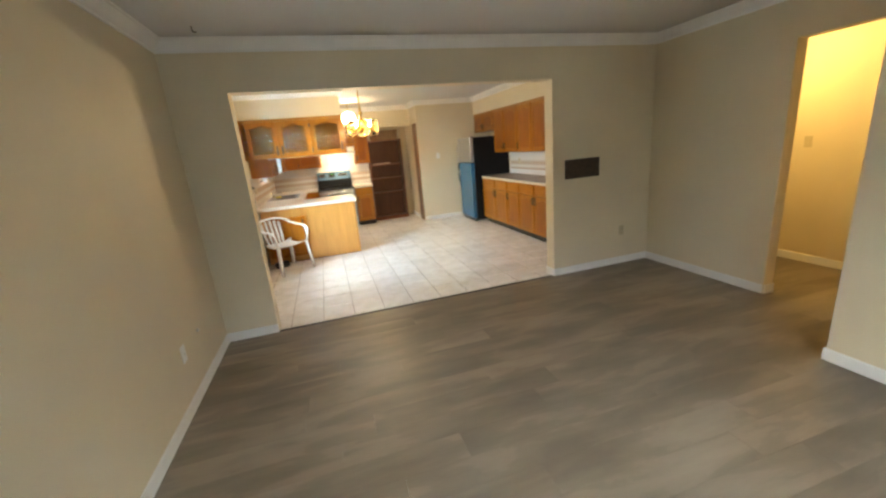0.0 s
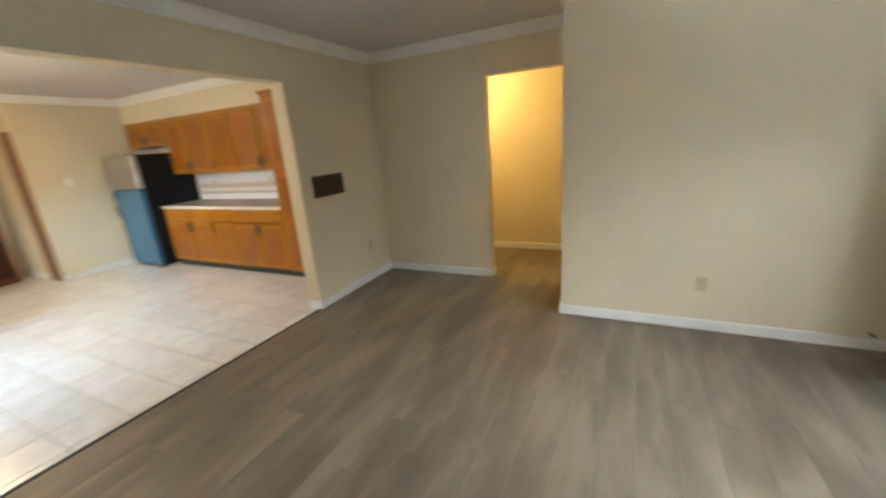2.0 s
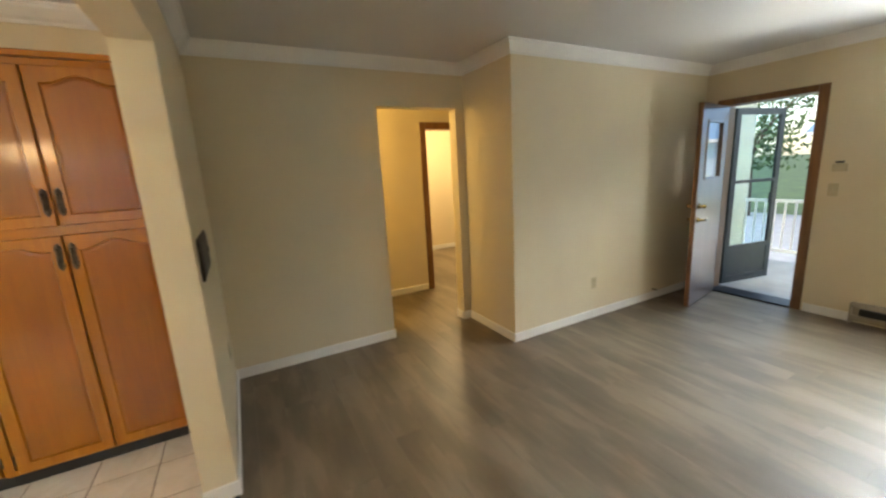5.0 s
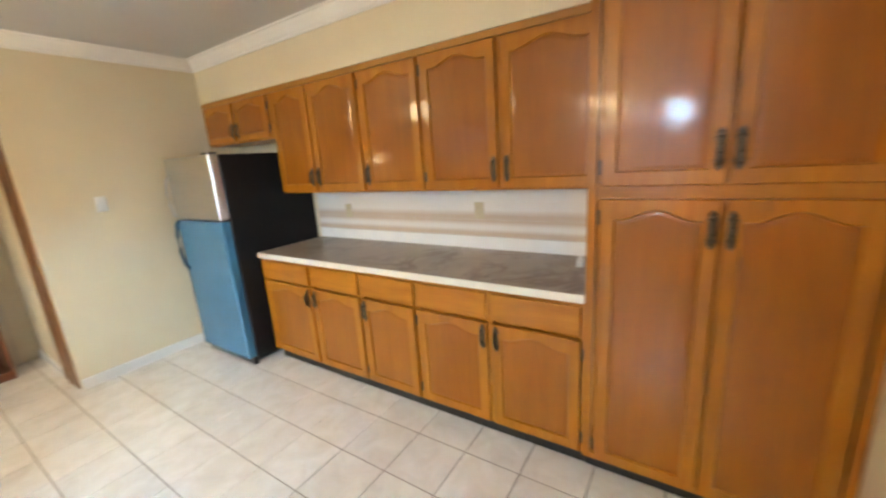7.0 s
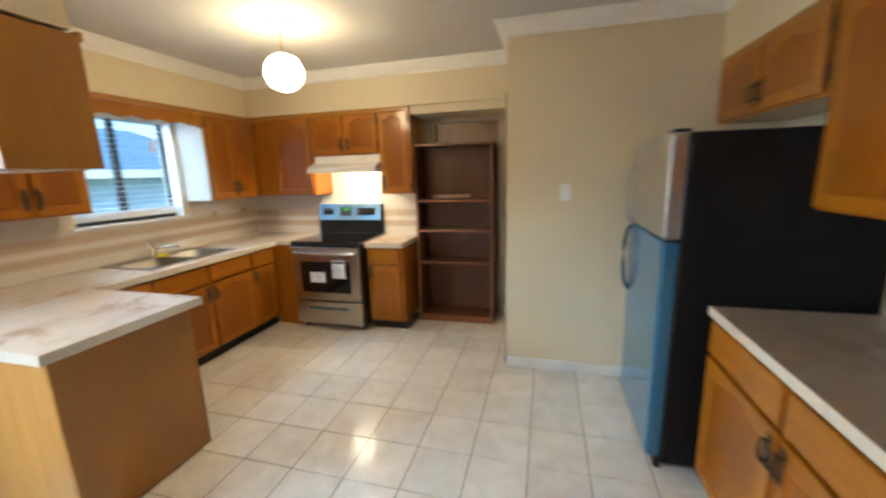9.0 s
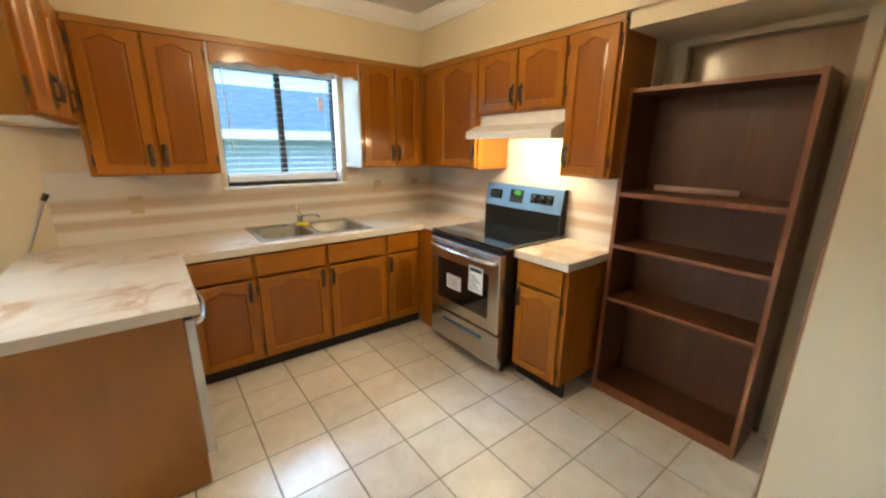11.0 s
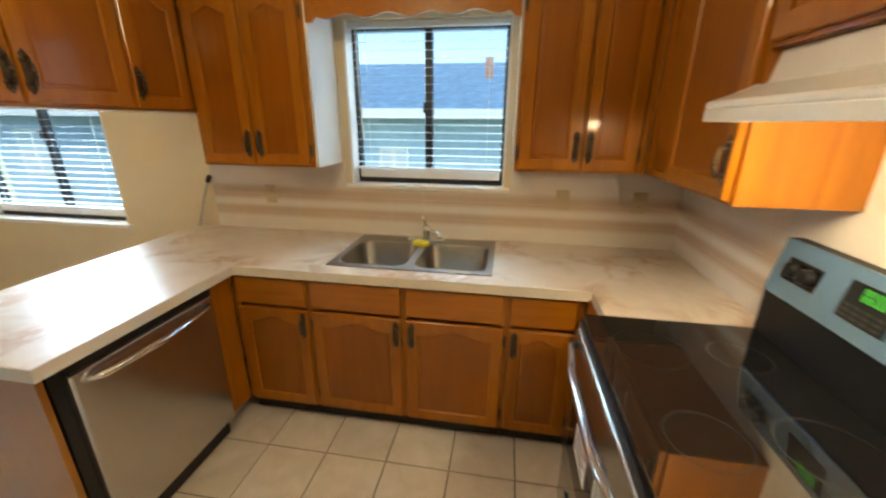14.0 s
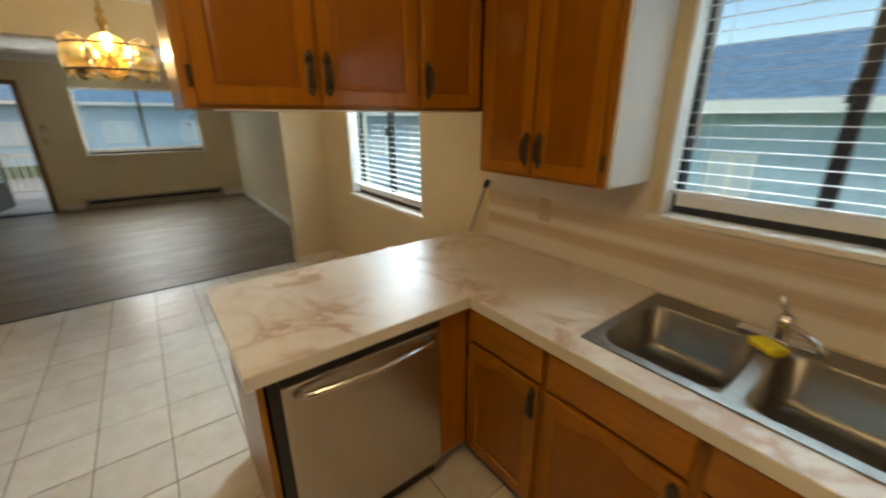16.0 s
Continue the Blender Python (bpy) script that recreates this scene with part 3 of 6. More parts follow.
def window(name, label, m, w, z0, z1, frame_mat, slats, depth=WT, tilt=12, mullion=0.5, stile=0.03):
    """A sliding window in a wall hole: local x along the wall, y outwards, the inner wall face at y = 0."""
    win = tagged(thing(name, label, "window", m), kind="structure")
    bm = B()
    for x0, x1 in ((0, stile), (w - stile, w)):
        box(bm, x0, 0.10, z0, x1, 0.15, z1)
    box(bm, stile, 0.10, z1 - 0.035, w - stile, 0.15, z1)
    part("window_frame", bm, frame_mat, win, "dark metal frame")
    bm = B()
    box(bm, stile + 0.0005, 0.07, z0 + 0.035, w - stile - 0.0005, 0.15, z0 + 0.085, 0.003)
    part("bottom_rail", bm, TRIM, win, "white bottom rail")
    bm = B()
    box(bm, stile + 0.0005, 0.075, z0 + 0.005, w - stile - 0.0005, 0.14, z0 + 0.0345)
    part("track", bm, frame_mat, win, "dark sliding track")
    bm = B()
    box(bm, w * mullion - 0.022, 0.095, z0 + 0.0855, w * mullion + 0.022, 0.145, z1 - 0.036, 0.004)
    part("mullion", bm, frame_mat, win, "dark meeting stile")
    bm = B()
    box(bm, w * mullion - 0.03, 0.075, (z0 + z1) / 2 - 0.03, w * mullion - 0.012, 0.094, (z0 + z1) / 2 + 0.03, 0.004)
    part("latch", bm, frame_mat, win)
    for x0, x1 in ((stile, w * mullion - 0.023), (w * mullion + 0.023, w - stile)):
        bm = B()
        box(bm, x0, 0.118, z0 + 0.0855, x1, 0.122, z1 - 0.036)
        pane = part("pane", bm, GLASS, win, "glass pane, blue tint standing in for cool daylight")
        pane.visible_shadow = False
    bm = B()
    box(bm, -0.03, -0.025, z0 - 0.022, w + 0.03, 0.095, z0 + 0.004, 0.004)
    part("window_sill", bm, TRIM, win, "white painted sill")
    bm = B()
    for x0, x1 in ((0.0005, 0.012), (w - 0.012, w - 0.0005)):
        box(bm, x0, 0.0, z0 + 0.005, x1, 0.099, z1 - 0.0005)
    part("lining", bm, TRIM, win, "white painted lining")
    if slats:
        blind = thing("venetian_blind", "white open slatted blind hanging in the window", "blind", m)
        bm = B()
        box(bm, 0.015, 0.03, z1 - 0.035, w - 0.015, 0.065, z1 - 0.002, 0.003)
        part("headrail", bm, SLAT, blind)
        bm = B()
        box(bm, 0.02, 0.034, z0 + 0.088, w - 0.02, 0.062, z0 + 0.102, 0.003)
        part("bottom_rail", bm, SLAT, blind)
        n = slats
        me = None
        for k in range(n):
            z = z0 + 0.13 + (z1 - 0.06 - z0 - 0.13) * k / (n - 1)
            if me is None:
                bm = B()
                for s in (-1, 0):
                    box(bm, 0.02, s * 0.0105, -0.0005, w - 0.02, (s + 1) * 0.0105, 0.0005)
                me = finish("slat", bm, SLAT)
            o = new("slat", me)
            o.parent = blind
            o.matrix_basis = pose(0, 0.048, z, tilt, 0, 0)
        for x in (0.12 * w, 0.88 * w):
            bm = B()
            rod(bm, (x, 0.048, z0 + 0.09), (x, 0.048, z1 - 0.03), 0.0012, n=5)
            part("cord", bm, SLAT, blind)
        bm = B()
        rod(bm, (0.08, 0.02, z1 - 0.62), (0.06, 0.025, z1 - 0.03), 0.004, n=8)
        part("tilt_wand", bm, SLAT, blind)
    return win


window("window_1", "sliding window with dark metal frame above the sink", pose(XW, KW[0], 0, 0, 0, 90), KW[1] - KW[0], KW[2], KW[3], DARK_METAL, 17, tilt=3)
window("window_2", "sliding window with dark metal frame beside the dining area", pose(XW, DW[0], 0, 0, 0, 90), DW[1] - DW[0], DW[2], DW[3], DARK_METAL, 24, tilt=0)
window("window_3", "wide sliding window of the living room", pose(LW[1], YS, 0, 0, 0, 180), LW[1] - LW[0], LW[2], LW[3], DARK_METAL, 22, tilt=2)
b = B()
box(b, XW - 0.116, 8.25, 1.80, XW - 0.113, 8.295, 1.91)
single("window_sticker", b, PINKWOOD, "faded red and tan label stuck on the window glass", "sticker")


# front door: brown wood frame, leaf open into the room, storm door swung out
case = tagged(thing("door_1", "brown wooden front door frame in the south wall", "door frame"), kind="structure")
for x0, x1 in ((FD[0] - 0.06, FD[0] + 0.02), (FD[1] - 0.02, FD[1] + 0.06)):
    b = B()
    box(b, x0, YS + 0.0006, 0.0, x1, YS + 0.018, 2.15, 0.004)
    part("casing", b, FRAME_WOOD, case)
b = B()
box(b, FD[0] + 0.021, YS + 0.0006, 2.09, FD[1] - 0.021, YS + 0.018, 2.15, 0.004)
part("casing", b, FRAME_WOOD, case)
for x0, x1 in ((FD[0] + 0.0005, FD[0] + 0.02), (FD[1] - 0.02, FD[1] - 0.0005)):
    b = B()
    box(b, x0, YS - WT, 0.0, x1, YS - 0.001, 2.108)
    part("jamb", b, FRAME_WOOD, case)
b = B()
box(b, FD[0] + 0.021, YS - WT, 2.088, FD[1] - 0.021, YS - 0.001, 2.108)
part("jamb", b, FRAME_WOOD, case)
b = B()
box(b, FD[0] + 0.021, YS - WT - 0.02, -0.011, FD[1] - 0.021, YS + 0.02, 0.016, 0.004)
part("threshold", b, DARK_METAL, case, "dark metal threshold")

DL = 0.78
leaf = thing("front_door", "open glossy brown front door with a small square pane and brass handles", "door", pose(FD[1] - 0.022, YS + 0.025, 0.012, 0, 0, 101))
b = B()   # leaf runs along local +x from the hinge
for x0, x1, z0, z1 in ((0, DL, 0, 1.33), (0, 0.17, 1.33, 1.89), (0.62, DL, 1.33, 1.89), (0, DL, 1.89, 2.06)):
    box(b, x0, 0, z0, x1, 0.044, z1)
part("door_leaf", b, DOOR_PAINT, leaf)
b = B()
for x0, x1, z0, z1 in ((0.155, 0.175, 1.315, 1.905), (0.615, 0.635, 1.315, 1.905), (0.1755, 0.6145, 1.315, 1.335), (0.1755, 0.6145, 1.885, 1.905)):
    box(b, x0, -0.008, z0, x1, 0.052, z1, 0.003)
part("glazing_bead", b, DOOR_PAINT, leaf)
b = B()
box(b, DL + 0.0005, 0.0, 0.0, DL + 0.004, 0.044, 2.06)
part("edge_strip", b, FRAME_WOOD, leaf, "orange-brown wooden edge")
b = B()
box(b, 0.176, 0.014, 1.336, 0.614, 0.018, 1.884)
box(b, 0.176, 0.028, 1.336, 0.614, 0.032, 1.884)
o = part("pane", b, MIRRORY, leaf, "small square glass pane")
o.visible_shadow = False
for z, r in ((1.06, 0.028), (0.92, 0.03)):
    b = B()
    for s, y in ((-1, 0.0), (1, 0.044)):
        rod(b, (DL - 0.065, y, z), (DL - 0.065, y + s * 0.012, z), r, n=16)
        rod(b, (DL - 0.065, y + s * 0.012, z), (DL - 0.065, y + s * 0.045, z), 0.011, n=10)
        if z < 1:
            tube(b, [(DL - 0.065, y + s * 0.045, z), (DL - 0.11, y + s * 0.05, z), (DL - 0.16, y + s * 0.048, z - 0.006)], 0.009)
        else:
            ball(b, (DL - 0.065, y + s * 0.048, z), 0.02, 12)
    part("door_handle" if z < 1 else "deadbolt", b, BRASS, leaf, "polished brass", True)
for z in (0.25, 1.0, 1.8):
    b = B()
    rod(b, (-0.006, 0.0, z - 0.045), (-0.006, 0.0, z + 0.045), 0.007, n=8)
    part("hinge", b, BRASS, leaf)

storm = thing("storm_door", "blue-grey aluminium storm door standing open outside", "door", pose(FD[1] - 0.03, YS - WT - 0.03, 0.03, 0, 0, -101))
SW = 0.78
b = B()
for x0, x1, z0, z1 in ((0, 0.07, 0, 2.04), (SW - 0.07, SW, 0, 2.04), (0.07, SW - 0.07, 0, 0.08), (0.07, SW - 0.07, 1.97, 2.04), (0.07, SW - 0.07, 0.40, 0.46), (0.07, SW - 0.07, 1.20, 1.235)):
    box(b, x0, 0, z0, x1, 0.03, z1)
part("door_leaf", b, GREY_METAL, storm)
b = B()
box(b, 0.071, 0.008, 0.081, SW - 0.071, 0.022, 0.399, 0.003)
part("kick_panel", b, GREY_METAL, storm)
for z0, z1 in ((0.461, 1.199), (1.236, 1.969)):
    b = B()
    box(b, 0.071, 0.013, z0, SW - 0.071, 0.017, z1)
    o = part("pane", b, GLASS, storm)
    o.visible_shadow = False
b = B()
rod(b, (0.0, 0.06, 0.43), (0.24, 0.05, 0.43), 0.008, n=8)
rod(b, (0.10, 0.055, 0.43), (0.42, 0.042, 0.43), 0.016, n=10)
part("closer", b, CHROME, storm, "bright metal closer tube")
b = B()
box(b, SW - 0.06, 0.03, 0.93, SW - 0.02, 0.055, 1.06, 0.006)
part("door_handle", b, DARK_METAL, storm)

# hall doorway lining to the bedroom, and the door in the recess
hall_case = tagged(thing("door_2", "brown wooden doorway lining between hall and bedroom", "door frame"), kind="structure")
for y0, y1 in ((0.55, 0.63), (1.38, 1.46)):
    b = B()
    box(b, HX - 0.016, y0, 0.0, HX + 0.13, y1, 2.17, 0.003)
    part("jamb", b, FRAME_WOOD, hall_case)
b = B()
box(b, HX - 0.016, 0.631, 2.085, HX + 0.13, 1.379, 2.17, 0.003)
part("head", b, FRAME_WOOD, hall_case)

rec = tagged(thing("door_3", "closed tan wooden door in a cream painted frame behind the bookcase", "door"), kind="structure")
for x0, x1 in ((1.17, 1.235), (1.905, 1.97)):
    b = B()
    box(b, x0, YN + 0.125, 0.0, x1, YN + 0.30, 2.12, 0.003)
    part("jamb", b, CREAM, rec)
b = B()
box(b, 1.236, YN + 0.125, 2.055, 1.904, YN + 0.30, 2.12, 0.003)
part("head", b, CREAM, rec)
b = B()
box(b, 1.238, YN + 0.19, 0.008, 1.902, YN + 0.23, 2.053, 0.002)
slab = part("door_leaf", b, DOOR_TAN, rec)
b = B()
rod(b, (1.86, YN + 0.19, 1.02), (1.86, YN + 0.155, 1.02), 0.012, n=10)
ball(b, (1.86, YN + 0.14, 1.02), 0.028, 14)
part("door_knob", b, CHROME, slab, "chrome knob", True)

lining = tagged(thing("trim_recess", "brown wooden lining at the mouth of the bookcase recess", "door lining"), kind="structure")
b = B()
box(b, 2.088, 8.375, 0.0, 2.0985, 8.72, 2.09, 0.003)
part("jamb", b, FRAME_WOOD, lining)
b = B()
box(b, 2.080, 8.53, 0.0, 2.0875, 8.57, 2.09, 0.001)
part("stop", b, FRAME_WOOD, lining)

# ---- kitchen cabinets ----


def arch_outline(x0, x1, z0, z1, rise):
    """An opening whose top swells in a cathedral curve."""
    w, pts = x1 - x0, [(x0, z0), ((x0 + x1) / 2, z0), (x1, z0), (x1, (z0 + z1) / 2)]
    for k in range(13):
        u = k / 12
        s = abs(2 * u - 1)
        c = 0.0 if s > 0.86 else 0.5 + 0.5 * math.cos(math.pi * s / 0.86)
        pts.append((x1 - u * w, z1 - rise + rise * c))
    return pts + [(x0, (z0 + z1) / 2)]


def panel_door(bm, w, h, rise, glazed=False, rail=0.052, t=0.020):
    """A framed door, hinge corner at the origin, front at y = -t: loops from the back edge over the frame to the sunk panel."""
    top = rail * 0.75
    inner = arch_outline(rail, w - rail, rail, h - top, rise)
    outer = []
    for x, z in inner:
        if z <= rail + 1e-6:
            outer.append((0.0 if x <= rail + 1e-6 else w if x >= w - rail - 1e-6 else x, 0.0))
        elif x >= w - rail - 1e-6 and z < h - top - rise - 1e-6:
            outer.append((w, z))
        elif x <= rail + 1e-6 and z < h - top - rise - 1e-6:
            outer.append((0.0, z))
        else:
            u = (x - rail) / (w - 2 * rail)
            outer.append((u * w, h))
    cx, cz = w / 2, h / 2

    def shrink(loop, d):
        return [(x + (d if x < cx - 1e-6 else -d if x > cx + 1e-6 else 0) * min(1, abs(x - cx) / (w / 2 - rail) * 1.0),
                 z + (d if z < cz - 1e-6 else -d if z > cz + 1e-6 else 0)) for x, z in loop]

    loops = [(outer, 0.0), (outer, -t + 0.004), (shrink(outer, 0.004), -t), (inner, -t), (shrink(inner, 0.006), -t + 0.010)]
    if not glazed:
        loops += [(shrink(inner, 0.030), -t + 0.007)]
    rings = [[bm.verts.new((x, y, z)) for x, z in loop] for loop, y in loops]
    if glazed:
        rings.append([bm.verts.new((x, 0.0, z)) for x, z in loops[-1][0]])
    n = len(inner)
    for a, c in zip(rings, rings[1:]):
        for k in range(n):
            bm.faces.new((a[k], a[(k + 1) % n], c[(k + 1) % n], c[k]))
    if glazed:
        for k in range(n):
            bm.faces.new((rings[-1][k], rings[-1][(k + 1) % n], rings[0][(k + 1) % n], rings[0][k]))
    else:
        bm.faces.new(rings[-1])
        bm.faces.new(list(reversed(rings[0])))
    return bm


def field_panel(bm, w, h, rise, rail=0.052):
    """The flat sunk panel of a door, tucked into the groove of its frame, with a soft raised border."""
    outline = arch_outline(rail, w - rail, rail, h - rail * 0.75, rise)
    cx, cz = w / 2, h / 2
    rings = []
    for y, k in ((-0.001, 0.0), (-0.0118, 0.0), (-0.0118, 0.010), (-0.0135, 0.020)):
        rings.append([bm.verts.new((x + (cx - x) * k / (w / 2 - rail), y, z + (cz - z) * k / (h / 2 - rail))) for x, z in outline])
    n = len(outline)
    for a, c in zip(rings, rings[1:]):
        for i in range(n):
            bm.faces.new((a[i], a[(i + 1) % n], c[(i + 1) % n], c[i]))
    bm.faces.new(rings[-1])
    bm.faces.new(list(reversed(rings[0])))


MESHES = {}


def shared(key, make, mat, smooth=False):
    if key not in MESHES:
        bm = B()
        make(bm)
        MESHES[key] = finish(key[0], bm, mat, smooth)
    return MESHES[key]


def pull(bm):
    """A cast pull: lobed back plate with rosettes at both ends, two feet and a bowed grip."""
    box(bm, -0.0145, -0.003, -0.046, 0.0145, 0.0, 0.046, 0.0015)
    for s in (-1, 1):
        for x, z, r in ((0.0, 0.052, 0.0145), (-0.009, 0.038, 0.009), (0.009, 0.038, 0.009), (0.0, 0.066, 0.006)):
            rod(bm, (x, 0.0, s * z), (x, -0.0035, s * z), r, r * 0.8, 10)
        rod(bm, (0, -0.003, s * 0.036), (0, -0.020, s * 0.036), 0.005, n=8)
        ball(bm, (0, -0.005, s * 0.053), 0.0055, 8)
    tube(bm, [(0, -0.018, -0.044), (0, -0.024, -0.025), (0, -0.027, 0), (0, -0.024, 0.025), (0, -0.018, 0.044)], 0.0062)
    for z in (-0.014, 0.0, 0.014):
        ball(bm, (0, -0.026, z), 0.0078, 8)


def hinge_leaf(bm):
    box(bm, -0.007, -0.004, -0.028, 0.007, 0.0, 0.028, 0.0015)
    rod(bm, (0, -0.005, -0.03), (0, -0.005, 0.03), 0.004, n=8)


def place(name, me, parent, m, label=""):
    ob = new(name, me)
    ob.parent = parent
    ob.matrix_basis = m
    return tagged(ob, label)


def add_door(cab, x0, x1, z0, z1, grip, grip_z, glazed=False, rise=0.042):
    """A door on the front (y = 0) of a cabinet; grip: 'l' or 'r', the edge that carries the pull."""
    w, h = x1 - x0, z1 - z0
    rise = min(rise, round(w * 0.10, 3))
    key = ("door", round(w, 3), round(h, 3), glazed, rise)
    door = place("door", shared(key, lambda bm: panel_door(bm, w, h, rise, True), OAK), cab, pose(x0, -0.001, z0))
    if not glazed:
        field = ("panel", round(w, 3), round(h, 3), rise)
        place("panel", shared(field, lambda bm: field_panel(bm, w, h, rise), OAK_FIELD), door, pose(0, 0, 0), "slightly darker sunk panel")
    gx = 0.024 if grip == "l" else w - 0.024
    place("handle", shared(("handle",), pull, ANTIQUE, True), door, pose(gx, -0.020, grip_z - z0), "antique bronze pull")
    hx = w + 0.008 if grip == "l" else -0.008
    for z in (0.075, h - 0.075):
        place("hinge", shared(("hinge",), hinge_leaf, ANTIQUE), door, pose(hx, -0.0005, z))
    if glazed:
        bm = B()
        box(bm, 0.047, -0.010, 0.047, w - 0.047, -0.006, h - 0.04)
        part("pane", bm, RIBBED, door, "ribbed glass pane")
    return door


def drawer(cab, x0, x1, z0, z1):
    bm = B()
    w, h = x1 - x0, z1 - z0
    box(bm, 0, -0.018, 0, w, 0.0, h, 0.005, 2)
    return part("drawer_front", bm, OAK_H, cab, "", m=pose(x0, -0.001, z0))


def carcass(cab, w, d, z0, z1, mat, top=True, front=True, mid=()):
    """A hollow body behind a face frame of stiles and rails."""
    bm = B()
    box(bm, 0, 0.02, z0, w, d, z1)
    bm.faces.ensure_lookup_table()
    gone = [f for f in bm.faces if (not top and f.normal.z > 0.9) or (not front and f.normal.y < -0.9)]
    bmesh.ops.delete(bm, geom=gone, context="FACES")
    part("body", bm, mat, cab)
    for x0, x1 in [(0, 0.035), (w - 0.035, w)] + [(x - 0.02, x + 0.02) for x in mid]:
        bm = B()
        box(bm, x0, 0.0, z0, x1, 0.0199, z1)
        part("stile", bm, OAK, cab)
    xs = [0.0] + [v for x in mid for v in (x - 0.02, x + 0.02)] + [w]
    for za, zb in ((z0, z0 + 0.03), (z1 - 0.035, z1)):
        for k in range(0, len(xs), 2):
            bm = B()
            box(bm, xs[k] + (0.0355 if k == 0 else 0.0005), 0.0, za, xs[k + 1] - (0.0355 if k == len(xs) - 2 else 0.0005), 0.0199, zb)
            part("rail", bm, OAK_H, cab)


CT = 0.895   # worktop height


def base_unit(label, m, w, doors, depth=0.60, group="base cabinets", top=CT):
    """doors: (x0, x1, grip edge)."""
    cab = thing("base_cabinet", label, "cabinet", m, group)
    carcass(cab, w, depth, 0.095, top - 0.036, OAK, top=False, mid=[(a[1] + c[0]) / 2 for a, c in zip(doors, doors[1:])])
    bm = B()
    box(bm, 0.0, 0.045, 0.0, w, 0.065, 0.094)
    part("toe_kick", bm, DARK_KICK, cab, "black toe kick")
    for x0, x1, g in doors:
        add_door(cab, x0, x1, 0.105, top - 0.225, g, top - 0.305, rise=0.036)
        drawer(cab, x0, x1, top - 0.205, top - 0.060)
    return cab


def wall_unit(label, m, w, doors, z0, z1, depth=0.32, grip_up=0.105, rise=0.042, glazed=False, group="wall cabinets", body=OAK):
    cab = thing("wall_cabinet", label, "cabinet", m, group)
    carcass(cab, w, depth, z0, z1, body, front=not glazed, mid=[(a[1] + c[0]) / 2 for a, c in zip(doors, doors[1:])])
    for x0, x1, g in doors:
        add_door(cab, x0, x1, z0 + 0.012, z1 - 0.022, g, z0 + 0.012 + grip_up, glazed, rise)
    return cab


def doors_at(x_start, edges, grips, gap=0.014):
    """Door spans between edges measured along a run."""
    return [(a - x_start + gap, c - x_start - gap, g) for a, c, g in zip(edges, edges[1:], grips)]


# east run: local x runs south from the fridge
EN = 7.33
CE = 0.922       # height of the long worktop
GE = [7.33, 6.76, 6.27, 5.82, 5.34, 4.865]
XC = 3.125
for a, c, g in ((0, 2, "rl"), (2, 3, "l"), (3, 5, "rl")):
    edges = [GE[a] - y for y in GE[a:c + 1]]
    base_unit("honey oak base cabinet with arched doors and drawers", pose(XC, GE[a], 0, 0, 0, -90), GE[a] - GE[c] - 0.001, doors_at(0, edges, g), XE - XC - 0.012, top=CE)
GU = [7.32, 6.88, 6.38, 5.88, 5.38, 4.865]
XU = 3.42
UB, UT = 1.354, ST
for a, c, g in ((0, 2, "rl"), (2, 3, "l"), (3, 5, "rl")):
    edges = [GU[a] - y for y in GU[a:c + 1]]
    wall_unit("honey oak wall cabinet with arched panel doors", pose(XU, GU[a], 0, 0, 0, -90), GU[a] - GU[c] - 0.001, doors_at(0, edges, g), UB, UT, XE - XU - 0.002)
wall_unit("short honey oak wall cabinet over the refrigerator", pose(XU, 8.33, 0, 0, 0, -90), 8.33 - GU[0] - 0.001, doors_at(0, [0, 0.485, 0.969], "rl"), 1.79, UT, XE - XU - 0.002, 0.09, 0.03)
# tall pantry
PN, PS = 4.862, 3.945
pan = thing("pantry_cabinet", "tall honey oak pantry cabinet with four arched doors", "cabinet", pose(XC - 0.02, PN, 0, 0, 0, -90))
pw = PN - PS
carcass(pan, pw, XE - XC + 0.008, 0.095, 2.20, OAK)
b = B()
box(b, 0.036, 0.0, 1.33, pw - 0.036, 0.0199, 1.41)
part("rail", b, OAK_H, pan)
b = B()
box(b, -0.012, -0.022, 2.201, pw, 0.03, 2.232, 0.004)
part("cornice", b, OAK_H, pan)
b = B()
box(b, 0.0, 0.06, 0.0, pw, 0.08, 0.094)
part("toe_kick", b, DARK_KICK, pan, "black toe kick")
for x0, x1, g in ((0.055, pw / 2 - 0.004, "r"), (pw / 2 + 0.004, pw - 0.055, "l")):
    add_door(pan, x0, x1, 0.11, 1.345, g, 1.235)
    add_door(pan, x0, x1, 1.395, 2.165, g, 1.515)
# west run: local x runs north
XB = -0.362
GW = [7.06, 7.475, 7.955, 8.44, 8.78]
base_unit("honey oak corner base cabinet with one arched door", pose(XB, GW[0], 0, 0, 0, 90), GW[1] - GW[0] - 0.001, [(0.03, GW[1] - GW[0] - 0.014, "r")], 0.60)
base_unit("honey oak sink cabinet with two arched doors", pose(XB, GW[1], 0, 0, 0, 90), GW[3] - GW[1] - 0.001, doors_at(GW[1], GW[1:4], "rl"), 0.60)
base_unit("narrow honey oak base cabinet beside the range", pose(XB, GW[3], 0, 0, 0, 90), GW[4] - GW[3] - 0.001, [(0.014, 0.30, "l")], 0.60)
XF = -0.68
w1 = wall_unit("honey oak wall cabinet with a white side toward the window", pose(XF, 6.765, 0, 0, 0, 90), 0.645, doors_at(0, [0.02, 0.325, 0.635], "rl", 0.01), 1.335, UT)
b = B()
box(b, 0.6455, 0.012, 1.333, 0.660, 0.318, UT, 0.002)
part("side_panel", b, WHITE_MEL, w1, "glossy white side panel")
